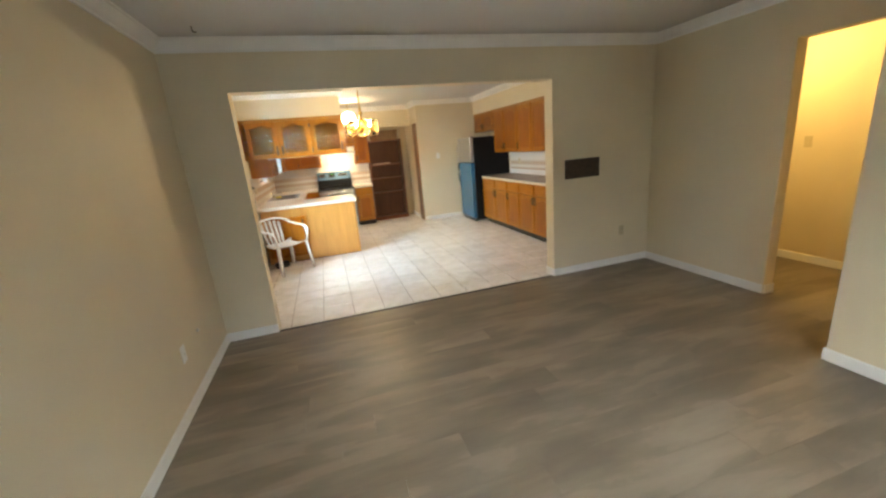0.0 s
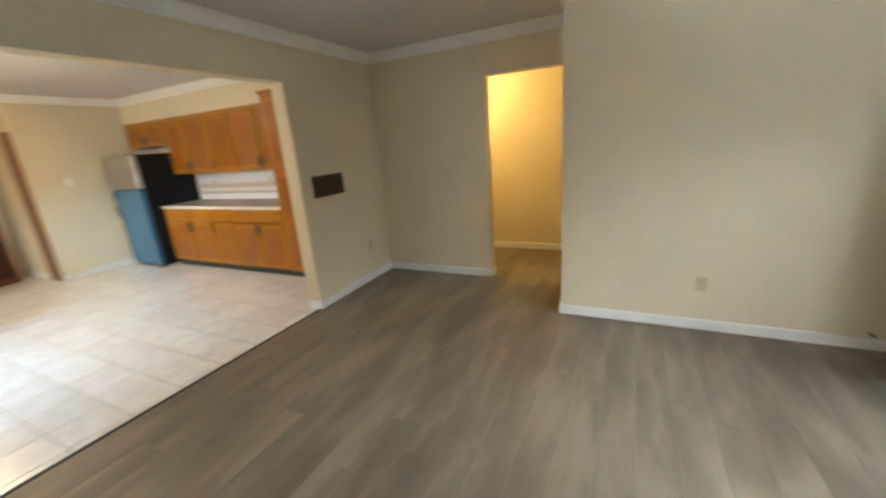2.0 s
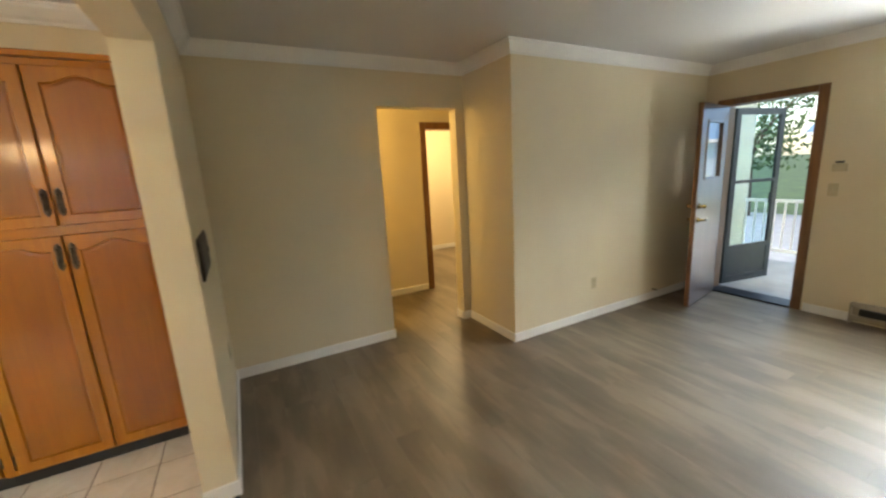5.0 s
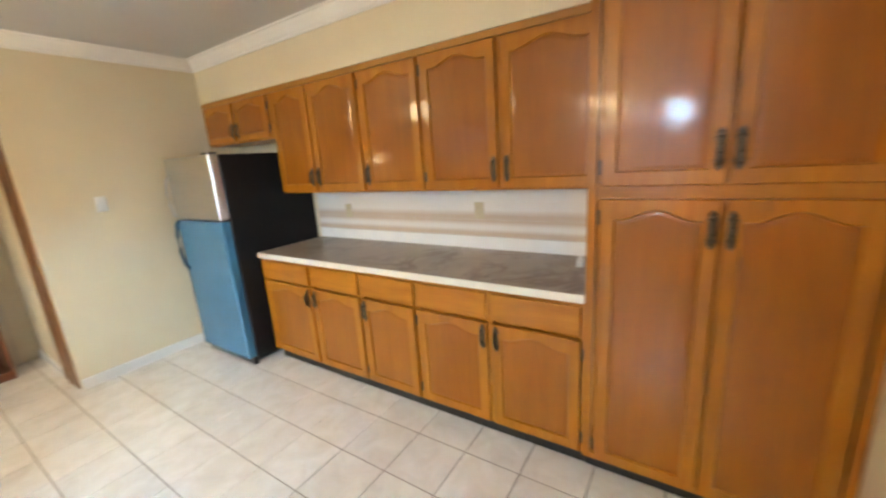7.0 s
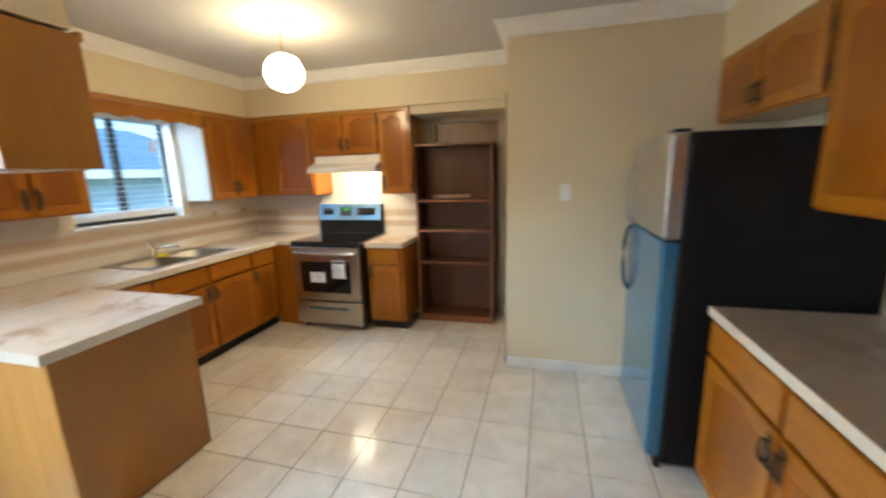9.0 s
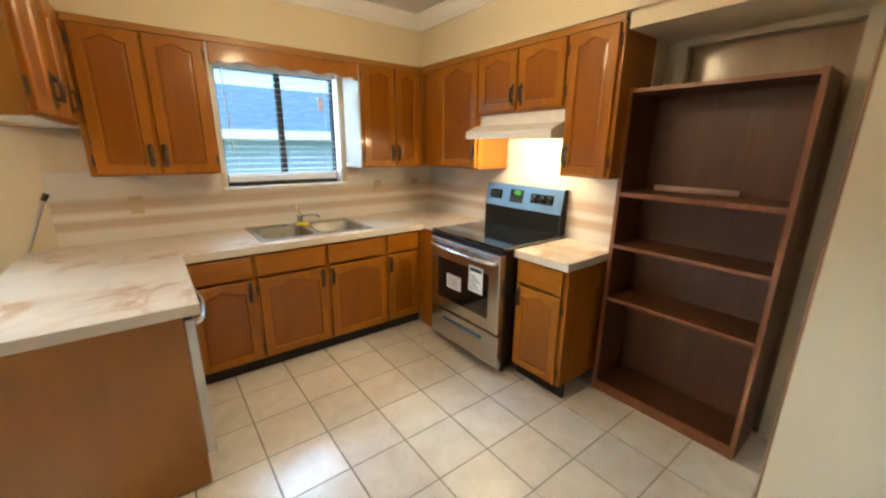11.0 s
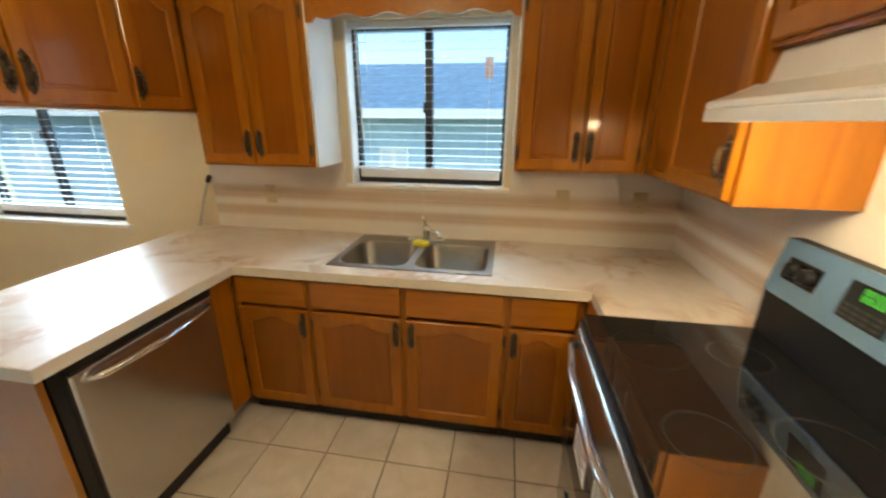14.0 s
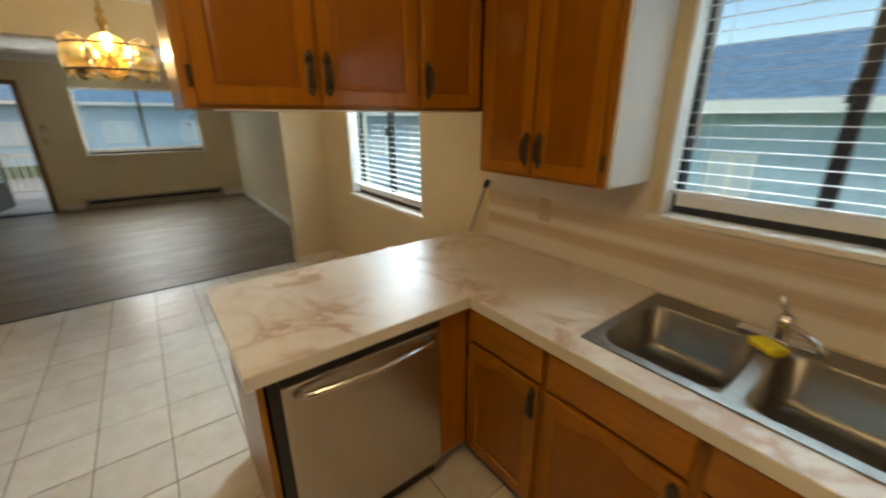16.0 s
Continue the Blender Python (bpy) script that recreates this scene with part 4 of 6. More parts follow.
w2 = wall_unit("honey oak wall cabinet beside the sink window", pose(XF, 8.435, 0, 0, 0, 90), 0.555, doors_at(0, [0.01, 0.30, 0.55], "rl", 0.006), 1.345, UT)
b = B()
box(b, -0.012, 0.012, 1.343, -0.0005, 0.318, UT, 0.002)
part("side_panel", b, WHITE_MEL, w2, "glossy white side panel")
# north run: local x runs east
YU = 9.02
wall_unit("honey oak corner wall cabinet with one arched door", pose(-0.672, YU, 0), 0.735, [(0.27, 0.715, "r")], 1.352, UT, YN - YU - 0.002)
wall_unit("short honey oak wall cabinet over the range hood", pose(0.064, YU, 0), 0.738, doors_at(0, [0.0, 0.369, 0.738], "rl"), 1.745, UT, YN - YU - 0.002, 0.09, 0.03)
wall_unit("narrow honey oak wall cabinet beside the bookcase", pose(0.803, YU, 0), 0.318, [(0.012, 0.296, "l")], 1.352, UT, YN - YU - 0.002)
base_unit("narrow honey oak base cabinet with one drawer and door", pose(0.685, 8.825, 0), 0.38, [(0.015, 0.35, "l")], YN - 8.825 - 0.012)
b = B()
box(b, XF - 0.012, 8.991, 1.346, XF + 0.004, 9.0195, 2.1255)
single("corner_filler", b, OAK, "narrow honey oak filler strip in the cabinet corner", "filler strip")
b = B()
box(b, XB + 0.001, 8.781, 0.0, -0.092, 8.80, CT - 0.0365, 0.002)
single("base_filler", b, OAK, "honey oak filler panel between the base cabinet and the range", "filler panel")


def cabinet_trim(label, x0, y0, x1, y1):
    bm = B()
    box(bm, x0, y0, 2.127, x1, y1, ST + 0.0192, 0.002)
    structure("trim_cabinet", bm, BROWN_PANEL, label, "trim")


cabinet_trim("dark oak strip between the sink wall cabinets and the soffit", XF - 0.004, 6.78, XF + 0.014, 9.003)
cabinet_trim("dark oak strip between the range wall cabinets and the soffit", XF - 0.003, YU - 0.016, 1.121, YU + 0.002)
cabinet_trim("dark oak strip between the long wall cabinets and the soffit", XU - 0.016, 4.885, XU + 0.002, 8.33)
cabinet_trim("dark oak strip over the glazed peninsula cabinets", -0.995, 6.409, 0.48, 6.427)
cabinet_trim("dark oak strip over the peninsula cabinet doors", -0.66, 6.756, 0.48, 6.774)
# valance board between the sink wall cabinets
b = B()
pts = [(7.4262, 2.126), (8.4225, 2.126)]
n = 40
for k in range(n + 1):
    u = 1 - k / n
    y = 7.4262 + u * (8.4225 - 7.4262)
    s = min(u, 1 - u)
    z = 2.005 if s < 0.05 else 2.028 + 0.010 * math.cos(u * 2 * math.pi * 5)
    pts.append((y, z))
prism(b, [(y, z) for y, z in pts], pose(XF - 0.001, 0, 0, 0, 0, 90), 0.018)
single("window_valance", b, OAK_H, "scalloped honey oak valance board over the sink window", "valance")

# peninsula: glazed cabinets above, dishwasher and panels below
pu = wall_unit("peninsula wall cabinet with three arched glass doors", pose(-0.995, 6.425, 0), 1.465, [(0.10, 0.505, "r"), (0.53, 0.965, "l"), (0.99, 1.44, "r")], 1.605, UT, 0.165, 0.10, 0.05, True)
pb = wall_unit("peninsula wall cabinet with three solid arched doors", pose(0.47, 6.758, 0, 0, 0, 180), 1.145, [(0.025, 0.385, "r"), (0.397, 0.79, "l"), (0.815, 1.12, "l")], 1.605, UT, 0.165, 0.10, 0.045)
b = B()
box(b, 1.4655, 0.0, 1.603, 1.476, 0.333, UT)
part("side_panel", b, BROWN_PANEL, pu, "plain brown end panel")
b = B()
box(b, 0.04, 0.03, 1.87, 1.43, 0.155, 1.885)
part("shelf", b, OAK_H, pu)
b = B()
box(b, 0.30, 0.19, 1.599, 1.40, 0.33, 1.6045, 0.001)
part("underside", b, WHITE_MEL, pu, "white bottom board")
pen = thing("peninsula_cabinet", "oak peninsula base with plain golden back panel and brown end", "cabinet")
b = B()
box(b, -0.935, 6.405, 0.012, 0.455, 6.425, CT - 0.036)
part("back_panel", b, OAK_PANEL, pen, "plain golden oak back panel")
b = B()
box(b, 0.456, 6.405, 0.012, 0.477, 7.045, CT - 0.036)
part("end_panel", b, BROWN_PANEL, pen, "plain brown end panel")
b = B()
box(b, -0.361, 6.43, 0.095, -0.205, 7.055, CT - 0.036)
part("filler", b, OAK, pen)
b = B()
box(b, -0.93, 6.426, 0.0, 0.43, 6.44, 0.095)
part("toe_kick", b, DARK_KICK, pen)
b = B()
panel_door(b, 0.60, 0.62, 0.036)
pd = part("door", b, OAK, pen, "oak access door, slightly ajar", m=pose(-0.90, 6.4035, 0.10, 0, 0, -2.5))
place("handle", shared(("handle",), pull, ANTIQUE, True), pd, pose(0.55, -0.020, 0.50), "antique bronze pull")

# dishwasher, front toward +y
dw = thing("dishwasher", "stainless steel dishwasher with curved bar handle under the peninsula worktop", "dishwasher", pose(0.445, 7.085, 0, 0, 0, 180))
b = B()
box(b, 0.0, 0.045, 0.10, 0.648, 0.60, 0.845)
part("tub", b, BLACK, dw, "black body")
b = B()
box(b, 0.03, -0.002, 0.115, 0.640, 0.044, 0.800, 0.008, 2)
part("door", b, STEEL_H, dw, "brushed stainless front")
b = B()
box(b, 0.03, 0.002, 0.8005, 0.640, 0.060, 0.838, 0.004)
part("control_panel", b, BLACK, dw)
b = B()
tube(b, [(0.07, -0.004, 0.765), (0.10, -0.034, 0.765), (0.335, -0.058, 0.765), (0.57, -0.034, 0.765), (0.60, -0.004, 0.765)], 0.013, 10)
part("handle", b, CHROME, dw, "curved bright handle", True)
b = B()
box(b, 0.03, 0.05, 0.0, 0.640, 0.065, 0.099)
part("kick_plate", b, BLACK, dw)

# worktops
b = B()
TK = CT - 0.036
SY0, SY1, SX0, SX1 = 7.575, 8.34, -0.93, -0.445
box(b, -0.94, 6.375, TK, -0.327, SY0, CT)
box(b, XW + 0.001, 6.44, TK, -0.94, SY0, CT)
box(b, XW + 0.001, SY1, TK, -0.327, YN - 0.001, CT)
box(b, XW + 0.001, SY0, TK, SX0, SY1, CT)
box(b, SX1, SY0, TK, -0.327, SY1, CT)
box(b, -0.327, 6.375, TK, 0.505, 7.105, CT)
box(b, -0.327, 8.79, TK, -0.09, YN - 0.001, CT)
bmesh.ops.remove_doubles(b, verts=b.verts[:], dist=0.0005)
wt = thing("worktop", "cream marble-pattern laminate worktop with rusty veins, round the sink and peninsula", "worktop")
part("top", b, LAM, wt)


def edge_strip(top, x0, y0, x1, y1):
    bm = B()
    box(bm, x0, y0, TK - 0.010, x1, y1, CT - 0.0008, 0.0006)
    part("front_edge", bm, LAM_EDGE, top, "cream edge strip")


edge_strip(wt, -0.3265, 7.1085, -0.3235, 8.7865)
edge_strip(wt, -0.3265, 7.1055, 0.5055, 7.1084)
edge_strip(wt, 0.5056, 6.372, 0.5085, 7.1084)
edge_strip(wt, -0.94, 6.3715, 0.5055, 6.3745)
edge_strip(wt, -0.3265, 8.7866, -0.09, 8.7895)
b = B()
box(b, 0.683, 8.79, TK, 1.075, YN - 0.001, CT, 0.003)
wt = thing("worktop", "short cream marble-pattern laminate worktop beside the range", "worktop")
part("top", b, LAM, wt)
edge_strip(wt, 0.683, 8.7866, 1.078, 8.7895)
edge_strip(wt, 1.0755, 8.7896, 1.078, 9.34)
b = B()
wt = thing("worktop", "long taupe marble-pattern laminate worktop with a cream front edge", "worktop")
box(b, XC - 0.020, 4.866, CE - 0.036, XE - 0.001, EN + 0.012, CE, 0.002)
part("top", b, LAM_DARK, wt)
b = B()
box(b, XC - 0.026, 4.866, CE - 0.040, XC - 0.0205, EN + 0.012, CE + 0.0005, 0.001)
part("front_edge", b, LAM_EDGE, wt, "cream edge strip")
b = B()
box(b, XE - 0.016, 4.866, CE + 0.0005, XE - 0.0105, EN + 0.012, CE + 0.085, 0.001)
part("upstand", b, ENAMEL, wt, "white upstand strip")

# sink, tap, sponge
sink = thing("sink", "double-bowl stainless steel sink set in the worktop", "sink")


def bowl(bm, x0, x1, y0, y1, z, deep, r=0.07):
    def ring(d, zz, rr):
        pts = []
        for cx, cy, a0 in ((x1 - d - rr, y1 - d - rr, 0), (x0 + d + rr, y1 - d - rr, 90), (x0 + d + rr, y0 + d + rr, 180), (x1 - d - rr, y0 + d + rr, 270)):
            for k in range(6):
                a = radians(a0 + 18 * k)
                pts.append(bm.verts.new((cx + rr * math.cos(a), cy + rr * math.sin(a), zz)))
        return pts
    rings = [ring(0, z, r), ring(0.006, z - 0.008, r), ring(0.016, z - deep * 0.8, r), ring(0.03, z - deep * 0.95, r * 0.9), ring(0.06, z - deep, r * 0.6)]
    for a, c in zip(rings, rings[1:]):
        for k in range(len(a)):
            bm.faces.new((a[k], a[(k + 1) % len(a)], c[(k + 1) % len(a)], c[k]))
    bm.faces.new(list(reversed(rings[-1])))
    # corner webs between the square cut and the round bowl
    corners = [(x1, y1), (x0, y1), (x0, y0), (x1, y0)]
    for i, (cx, cy) in enumerate(corners):
        cv = bm.verts.new((cx, cy, z))
        for k in range(5):
            bm.faces.new((cv, rings[0][i * 6 + k], rings[0][i * 6 + k + 1]))


b = B()
sx0, sx1, sy0, sy1 = -0.955, -0.42, 7.55, 8.362
sm = CT + 0.005
mid = (sy0 + sy1) / 2
for y0, y1 in ((sy0, sy0 + 0.032), (mid - 0.02, mid + 0.02), (sy1 - 0.032, sy1)):
    box(b, sx0, y0, sm - 0.005, sx1, y1, sm)
for y0, y1 in ((sy0 + 0.032, mid - 0.02), (mid + 0.02, sy1 - 0.032)):
    box(b, sx0, y0, sm - 0.005, -0.845, y1, sm)
    box(b, -0.455, y0, sm - 0.005, sx1, y1, sm)
part("rim", b, SINK, sink)
for y0, y1 in ((sy0 + 0.032, mid - 0.02), (mid + 0.02, sy1 - 0.032)):
    b = B()
    bowl(b, -0.845, -0.455, y0, y1, sm, 0.17)
    bw_ob = part("bowl", b, SINK, sink, "drawn steel bowl", True)
    b = B()
    lathe(b, [(0.0, 0.003), (0.02, 0.002), (0.038, 0.004), (0.042, 0.0)], 16, Matrix.Translation((-0.64, (y0 + y1) / 2, sm - 0.169)))
    part("drain", b, CHROME, bw_ob, "", True)
tap = thing("tap", "chrome single-lever kitchen tap behind the sink", "tap", pose(-0.905, 7.955, sm))
b = B()
box(b, -0.025, -0.11, 0.0, 0.025, 0.11, 0.010, 0.005, 2)
part("base_plate", b, CHROME, tap, "", True)
b = B()
lathe(b, [(0.024, 0.01), (0.022, 0.05), (0.026, 0.06), (0.022, 0.085), (0.0, 0.092)], 16)
part("body", b, CHROME, tap, "", True)
b = B()
tube(b, [(0.0, 0.0, 0.055), (0.05, 0.035, 0.075), (0.11, 0.075, 0.085), (0.145, 0.10, 0.082), (0.155, 0.105, 0.062)], 0.010, 10)
part("spout", b, CHROME, tap, "", True)
b = B()
tube(b, [(0.0, 0.0, 0.085), (-0.005, -0.012, 0.115), (0.0, -0.03, 0.15)], 0.015, 10, 0.6)
part("lever", b, CHROME, tap, "", True)
b = B()
box(b, -0.045, -0.03, 0.0, 0.045, 0.03, 0.026, 0.008, 2)
single("sponge", b, SPONGE, "yellow dish sponge lying on the sink rim", "sponge", m=pose(-0.80, 7.945, sm + 0.001, 0, 0, 60))

# ---- range ----
SX, SYF, SWD = -0.088, 8.715, 0.755
rng = thing("range", "stainless electric range with black glass cooktop and green clock", "range", pose(SX, SYF, 0))
b = B()
box(b, 0.0, 0.03, 0.05, SWD, YN - SYF - 0.012, 0.893)
part("body", b, BLACK, rng, "black enamel sides")
b = B()
box(b, -0.002, -0.012, 0.894, SWD + 0.002, 0.55, 0.912, 0.004, 2)
cook = part("cooktop", b, COOK_GLASS, rng, "glossy black glass cooktop")
for x, y, r in ((0.20, 0.15, 0.105), (0.56, 0.15, 0.085), (0.20, 0.40, 0.08), (0.56, 0.40, 0.105)):
    b = B()
    lathe(b, [(r, 0.0), (r + 0.0022, 0.0), (r + 0.0022, 0.0004), (r, 0.0004)], 40, Matrix.Translation((x, y, 0.9122)))
    part("burner_ring", b, RING, cook)
b = B()
box(b, 0.008, -0.028, 0.315, SWD - 0.008, 0.028, 0.860, 0.008, 2)
od = part("oven_door", b, STEEL_H, rng, "brushed stainless oven door")
b = B()
box(b, 0.105, -0.0305, 0.400, SWD - 0.105, -0.027, 0.715, 0.001)
part("oven_window", b, BLACK_GLASS, od, "black oven window")
b = B()
box(b, 0.004, -0.020, 0.862, SWD - 0.004, 0.028, 0.892, 0.003)
part("trim_strip", b, BLACK, rng)
b = B()
tube(b, [(0.035, -0.028, 0.805), (0.055, -0.055, 0.805), (SWD * 0.3, -0.075, 0.805), (SWD * 0.7, -0.075, 0.805), (SWD - 0.055, -0.055, 0.805), (SWD - 0.035, -0.028, 0.805)], 0.014, 10)
part("handle", b, CHROME, od, "bright bar handle", True)
b = B()
box(b, 0.008, -0.022, 0.062, SWD - 0.008, 0.028, 0.300, 0.008, 2)
dr = part("storage_drawer", b, STEEL_H, rng, "brushed stainless drawer")
b = B()
box(b, 0.16, -0.030, 0.222, SWD - 0.16, -0.022, 0.242, 0.003)
part("film_strip", b, BLUE_FILM, dr, "blue film strip")
for x in (0.05, SWD - 0.05):
    b = B()
    rod(b, (x, 0.08, 0.0), (x, 0.08, 0.05), 0.02, n=10)
    part("foot", b, BLACK, rng)
    b = B()
    rod(b, (x, 0.50, 0.0), (x, 0.50, 0.05), 0.02, n=10)
    part("foot", b, BLACK, rng)
# back guard, sloping control panel
b = B()
vs = [(0.545, 0.9125), (0.612, 0.9125), (0.612, 1.235), (0.575, 1.235), (0.545, 1.06)]
L = [b.verts.new((0.0, y, z)) for y, z in vs]
R = [b.verts.new((SWD, y, z)) for y, z in vs]
b.faces.new(L)
b.faces.new(list(reversed(R)))
for i in range(len(vs)):
    b.faces.new((L[(i + 1) % 5], L[i], R[i], R[(i + 1) % 5]))
part("backguard", b, FRIDGE_BLACK, rng, "black glass backguard")
slope = math.degrees(math.atan2(0.030, 0.175))
b = B()
box(b, 0.0, -0.008, 0.0, SWD, 0.0, 0.180, 0.004, 2)
cpan = part("control_panel", b, FILM_STEEL, rng, "steel control panel under blue film", m=pose(0.0, 0.545, 1.058, -slope, 0, 0))
b = B()
box(b, 0.265, -0.011, 0.045, 0.40, -0.0085, 0.145, 0.001)
part("display", b, DISPLAY, cpan, "black display")
b = B()
for k, x in enumerate((0.312, 0.328, 0.346, 0.362)):
    for z0, z1 in ((0.105, 0.120), (0.121, 0.136)):
        box(b, x, -0.0125, z0, x + 0.003, -0.0112, z1)
        box(b, x + 0.008, -0.0125, z0, x + 0.011, -0.0112, z1)
    box(b, x + 0.003, -0.0125, 0.134, x + 0.008, -0.0112, 0.137)
    box(b, x + 0.003, -0.0125, 0.104, x + 0.008, -0.0112, 0.107)
part("clock_digits", b, GREEN, cpan, "green glowing digits")
b = B()
for i in range(3):
    for j in range(4):
        box(b, 0.275 + j * 0.03, -0.0122, 0.052 + i * 0.014, 0.297 + j * 0.03, -0.0112, 0.060 + i * 0.014)
part("buttons", b, RING, cpan)
for x0, x1 in ((0.05, 0.18), (0.475, 0.68)):
    b = B()
    box(b, x0, -0.0100, 0.060, x1, -0.0085, 0.130, 0.0005)
    part("knob_plate", b, BLACK_GLASS, cpan)
for x in (0.085, 0.145, 0.505, 0.575, 0.645):
    b = B()
    rod(b, (x, -0.011, 0.095), (x, -0.034, 0.095), 0.024, 0.020, 18)
    box(b, x - 0.004, -0.040, 0.073, x + 0.004, -0.033, 0.117, 0.001)
    part("knob", b, BLACK, cpan, "black knob")
# paper labels on the oven door
lab = thing("appliance_label", "white printed paper label taped on the oven door", "label", pose(SX, SYF, 0), "oven labels")
b = B()
box(b, 0.215, -0.0325, 0.505, 0.375, -0.0312, 0.610)
sheet = part("sheet", b, PAPER, lab)
for k in range(4):
    b = B()
    box(b, 0.228, -0.0334, 0.525 + k * 0.018, 0.355 - 0.02 * (k % 2), -0.0326, 0.530 + k * 0.018)
    part("print_bar", b, INK, lab)
b = B()
box(b, 0.228, -0.0334, 0.597, 0.36, -0.0326, 0.603)
part("print_bar", b, RED_INK, lab)
lab = thing("appliance_label", "white printed energy label with black heading taped on the oven door", "label", pose(SX, SYF, 0), "oven labels")
b = B()
box(b, 0.46, -0.0325, 0.555, 0.60, -0.0312, 0.735)
part("sheet", b, PAPER, lab)
b = B()
box(b, 0.47, -0.0334, 0.70, 0.59, -0.0326, 0.725)
part("print_bar", b, INK, lab)
for k in range(6):
    b = B()
    box(b, 0.475, -0.0334, 0.575 + k * 0.018, 0.58 - 0.025 * (k % 3), -0.0326, 0.580 + k * 0.018)
    part("print_bar", b, INK, lab)

# range hood
hood = thing("range_hood", "white enamel range hood, lit, under the short cabinet", "range hood", pose(0.045, 8.905, 0))
b = B()
vs = [(0.0, 1.605), (0.438, 1.605), (0.438, 1.743), (0.14, 1.743), (0.125, 1.668), (0.0, 1.622)]
L = [b.verts.new((0.0, y, z)) for y, z in vs]
R = [b.verts.new((0.755, y, z)) for y, z in vs]
b.faces.new(L)
b.faces.new(list(reversed(R)))
for i in range(len(vs)):
    b.faces.new((L[(i + 1) % 6], L[i], R[i], R[(i + 1) % 6]))
bmesh.ops.bevel(b, geom=[e for e in b.edges], offset=0.004, segments=1, affect="EDGES")
part("canopy", b, ENAMEL, hood)
for x0, y0, x1, y1 in ((0.0, 0.0, 0.755, 0.012), (0.0, 0.0125, 0.012, 0.43), (0.743, 0.0125, 0.755, 0.43)):
    b = B()
    box(b, x0, y0, 1.574, x1, y1, 1.6046, 0.002)
    part("lip", b, ENAMEL, hood)
b = B()
box(b, 0.22, 0.03, 1.600, 0.50, 0.15, 1.6045, 0.002)
part("lamp_lens", b, TUBE, hood, "glowing lamp lens")
b = B()
box(b, 0.06, 0.27, 1.600, 0.69, 0.42, 1.6045)
part("filter", b, STEEL, hood)
for x in (0.50, 0.55, 0.60):
    b = B()
    box(b, x, 0.1345, 1.695, x + 0.028, 0.138, 1.712, 0.001)
    part("switch", b, PLASTIC, hood)

# ---- refrigerator: front toward -x ----
fr = thing("refrigerator", "refrigerator with steel freezer door, blue-filmed lower door and black sides", "refrigerator", pose(2.985, 8.125, 0, 0, 0, -90))
FW, FH, FD0 = 0.72, 1.685, 0.78
b = B()
box(b, 0.0, 0.0, 0.03, FW, FD0, FH, 0.006)
part("body", b, FRIDGE_BLACK, fr, "matt black cabinet sides")
b = B()
box(b, 0.004, -0.075, 1.205, FW - 0.002, -0.002, FH + 0.002, 0.014, 3)
part("freezer_door", b, STEEL, fr, "brushed steel freezer door")
b = B()
box(b, 0.004, -0.075, 0.065, FW - 0.002, -0.002, 1.195, 0.014, 3)
part("fridge_door", b, BLUE_FILM, fr, "lower door under blue protective film")
b = B()
tube(b, [(0.05, -0.075, 1.215), (0.05, -0.098, 1.235), (0.05, -0.112, 1.32), (0.05, -0.114, 1.42), (0.05, -0.104, 1.52), (0.05, -0.075, 1.56)], 0.011, 10)
part("handle", b, STEEL, fr, "bowed steel handle", True)
b = B()
tube(b, [(0.05, -0.075, 1.185), (0.05, -0.098, 1.165), (0.05, -0.112, 1.06), (0.05, -0.113, 0.94), (0.05, -0.102, 0.82), (0.05, -0.075, 0.77)], 0.012, 10)
part("handle", b, FILM_DARK, fr, "bowed handle wrapped in dark blue film", True)
b = B()
box(b, 0.01, -0.03, 0.0, FW - 0.01, 0.0, 0.06)
part("kick_grille", b, BLACK, fr)
b = B()
box(b, FW - 0.12, -0.06, FH + 0.003, FW - 0.03, 0.01, FH + 0.018, 0.004)
part("hinge_cover", b, BLACK, fr)

# ---- bookcase in the recess ----
bc = thing("bookcase", "empty dark red-brown bookcase standing before the recess door", "bookcase", pose(1.112, 9.135, 0, 0, 0, 0.6))
BWD, BH = 0.775, 1.83
for x0, x1 in ((0, 0.022), (BWD - 0.022, BWD)):
    b = B()
    box(b, x0, 0, 0, x1, 0.30, BH, 0.0015)
    s = part("side", b, MAHOGANY, bc)
    b = B()
    box(b, x0, -0.003, 0, x1, -0.0005, BH)
    part("edge_strip", b, SHELF_EDGE, s, "lighter edge strip")
for z, t in ((0.060, 0.02), (0.636, 0.02), (0.963, 0.02), (1.266, 0.026), (1.812, 0.02)):
    b = B()
    box(b, 0.0225, 0.004, z - t / 2, BWD - 0.0225, 0.29, z + t / 2)
    s = part("shelf" if z < 1.8 else "top", b, MAHOGANY, bc)
    b = B()
    box(b, 0.0225, 0.0, z - t / 2, BWD - 0.0225, 0.0038, z + t / 2)
    part("edge_strip", b, SHELF_EDGE, s, "lighter edge strip")
b = B()
box(b, 0.0225, 0.2905, 0.0, BWD - 0.0225, 0.30, BH - 0.02)
part("back", b, MAHOGANY, bc)
b = B()
box(b, 0.0225, 0.002, 0.0, BWD - 0.0225, 0.018, 0.0495)
part("plinth", b, SHELF_EDGE, bc)
b = B()
rod(b, (1.22, 9.36, 1.2975), (1.62, 9.38, 1.2975), 0.018, n=14)
single("paper_roll", b, PINKWOOD, "pale pinkish roll lying on the bookcase shelf", "roll", True)

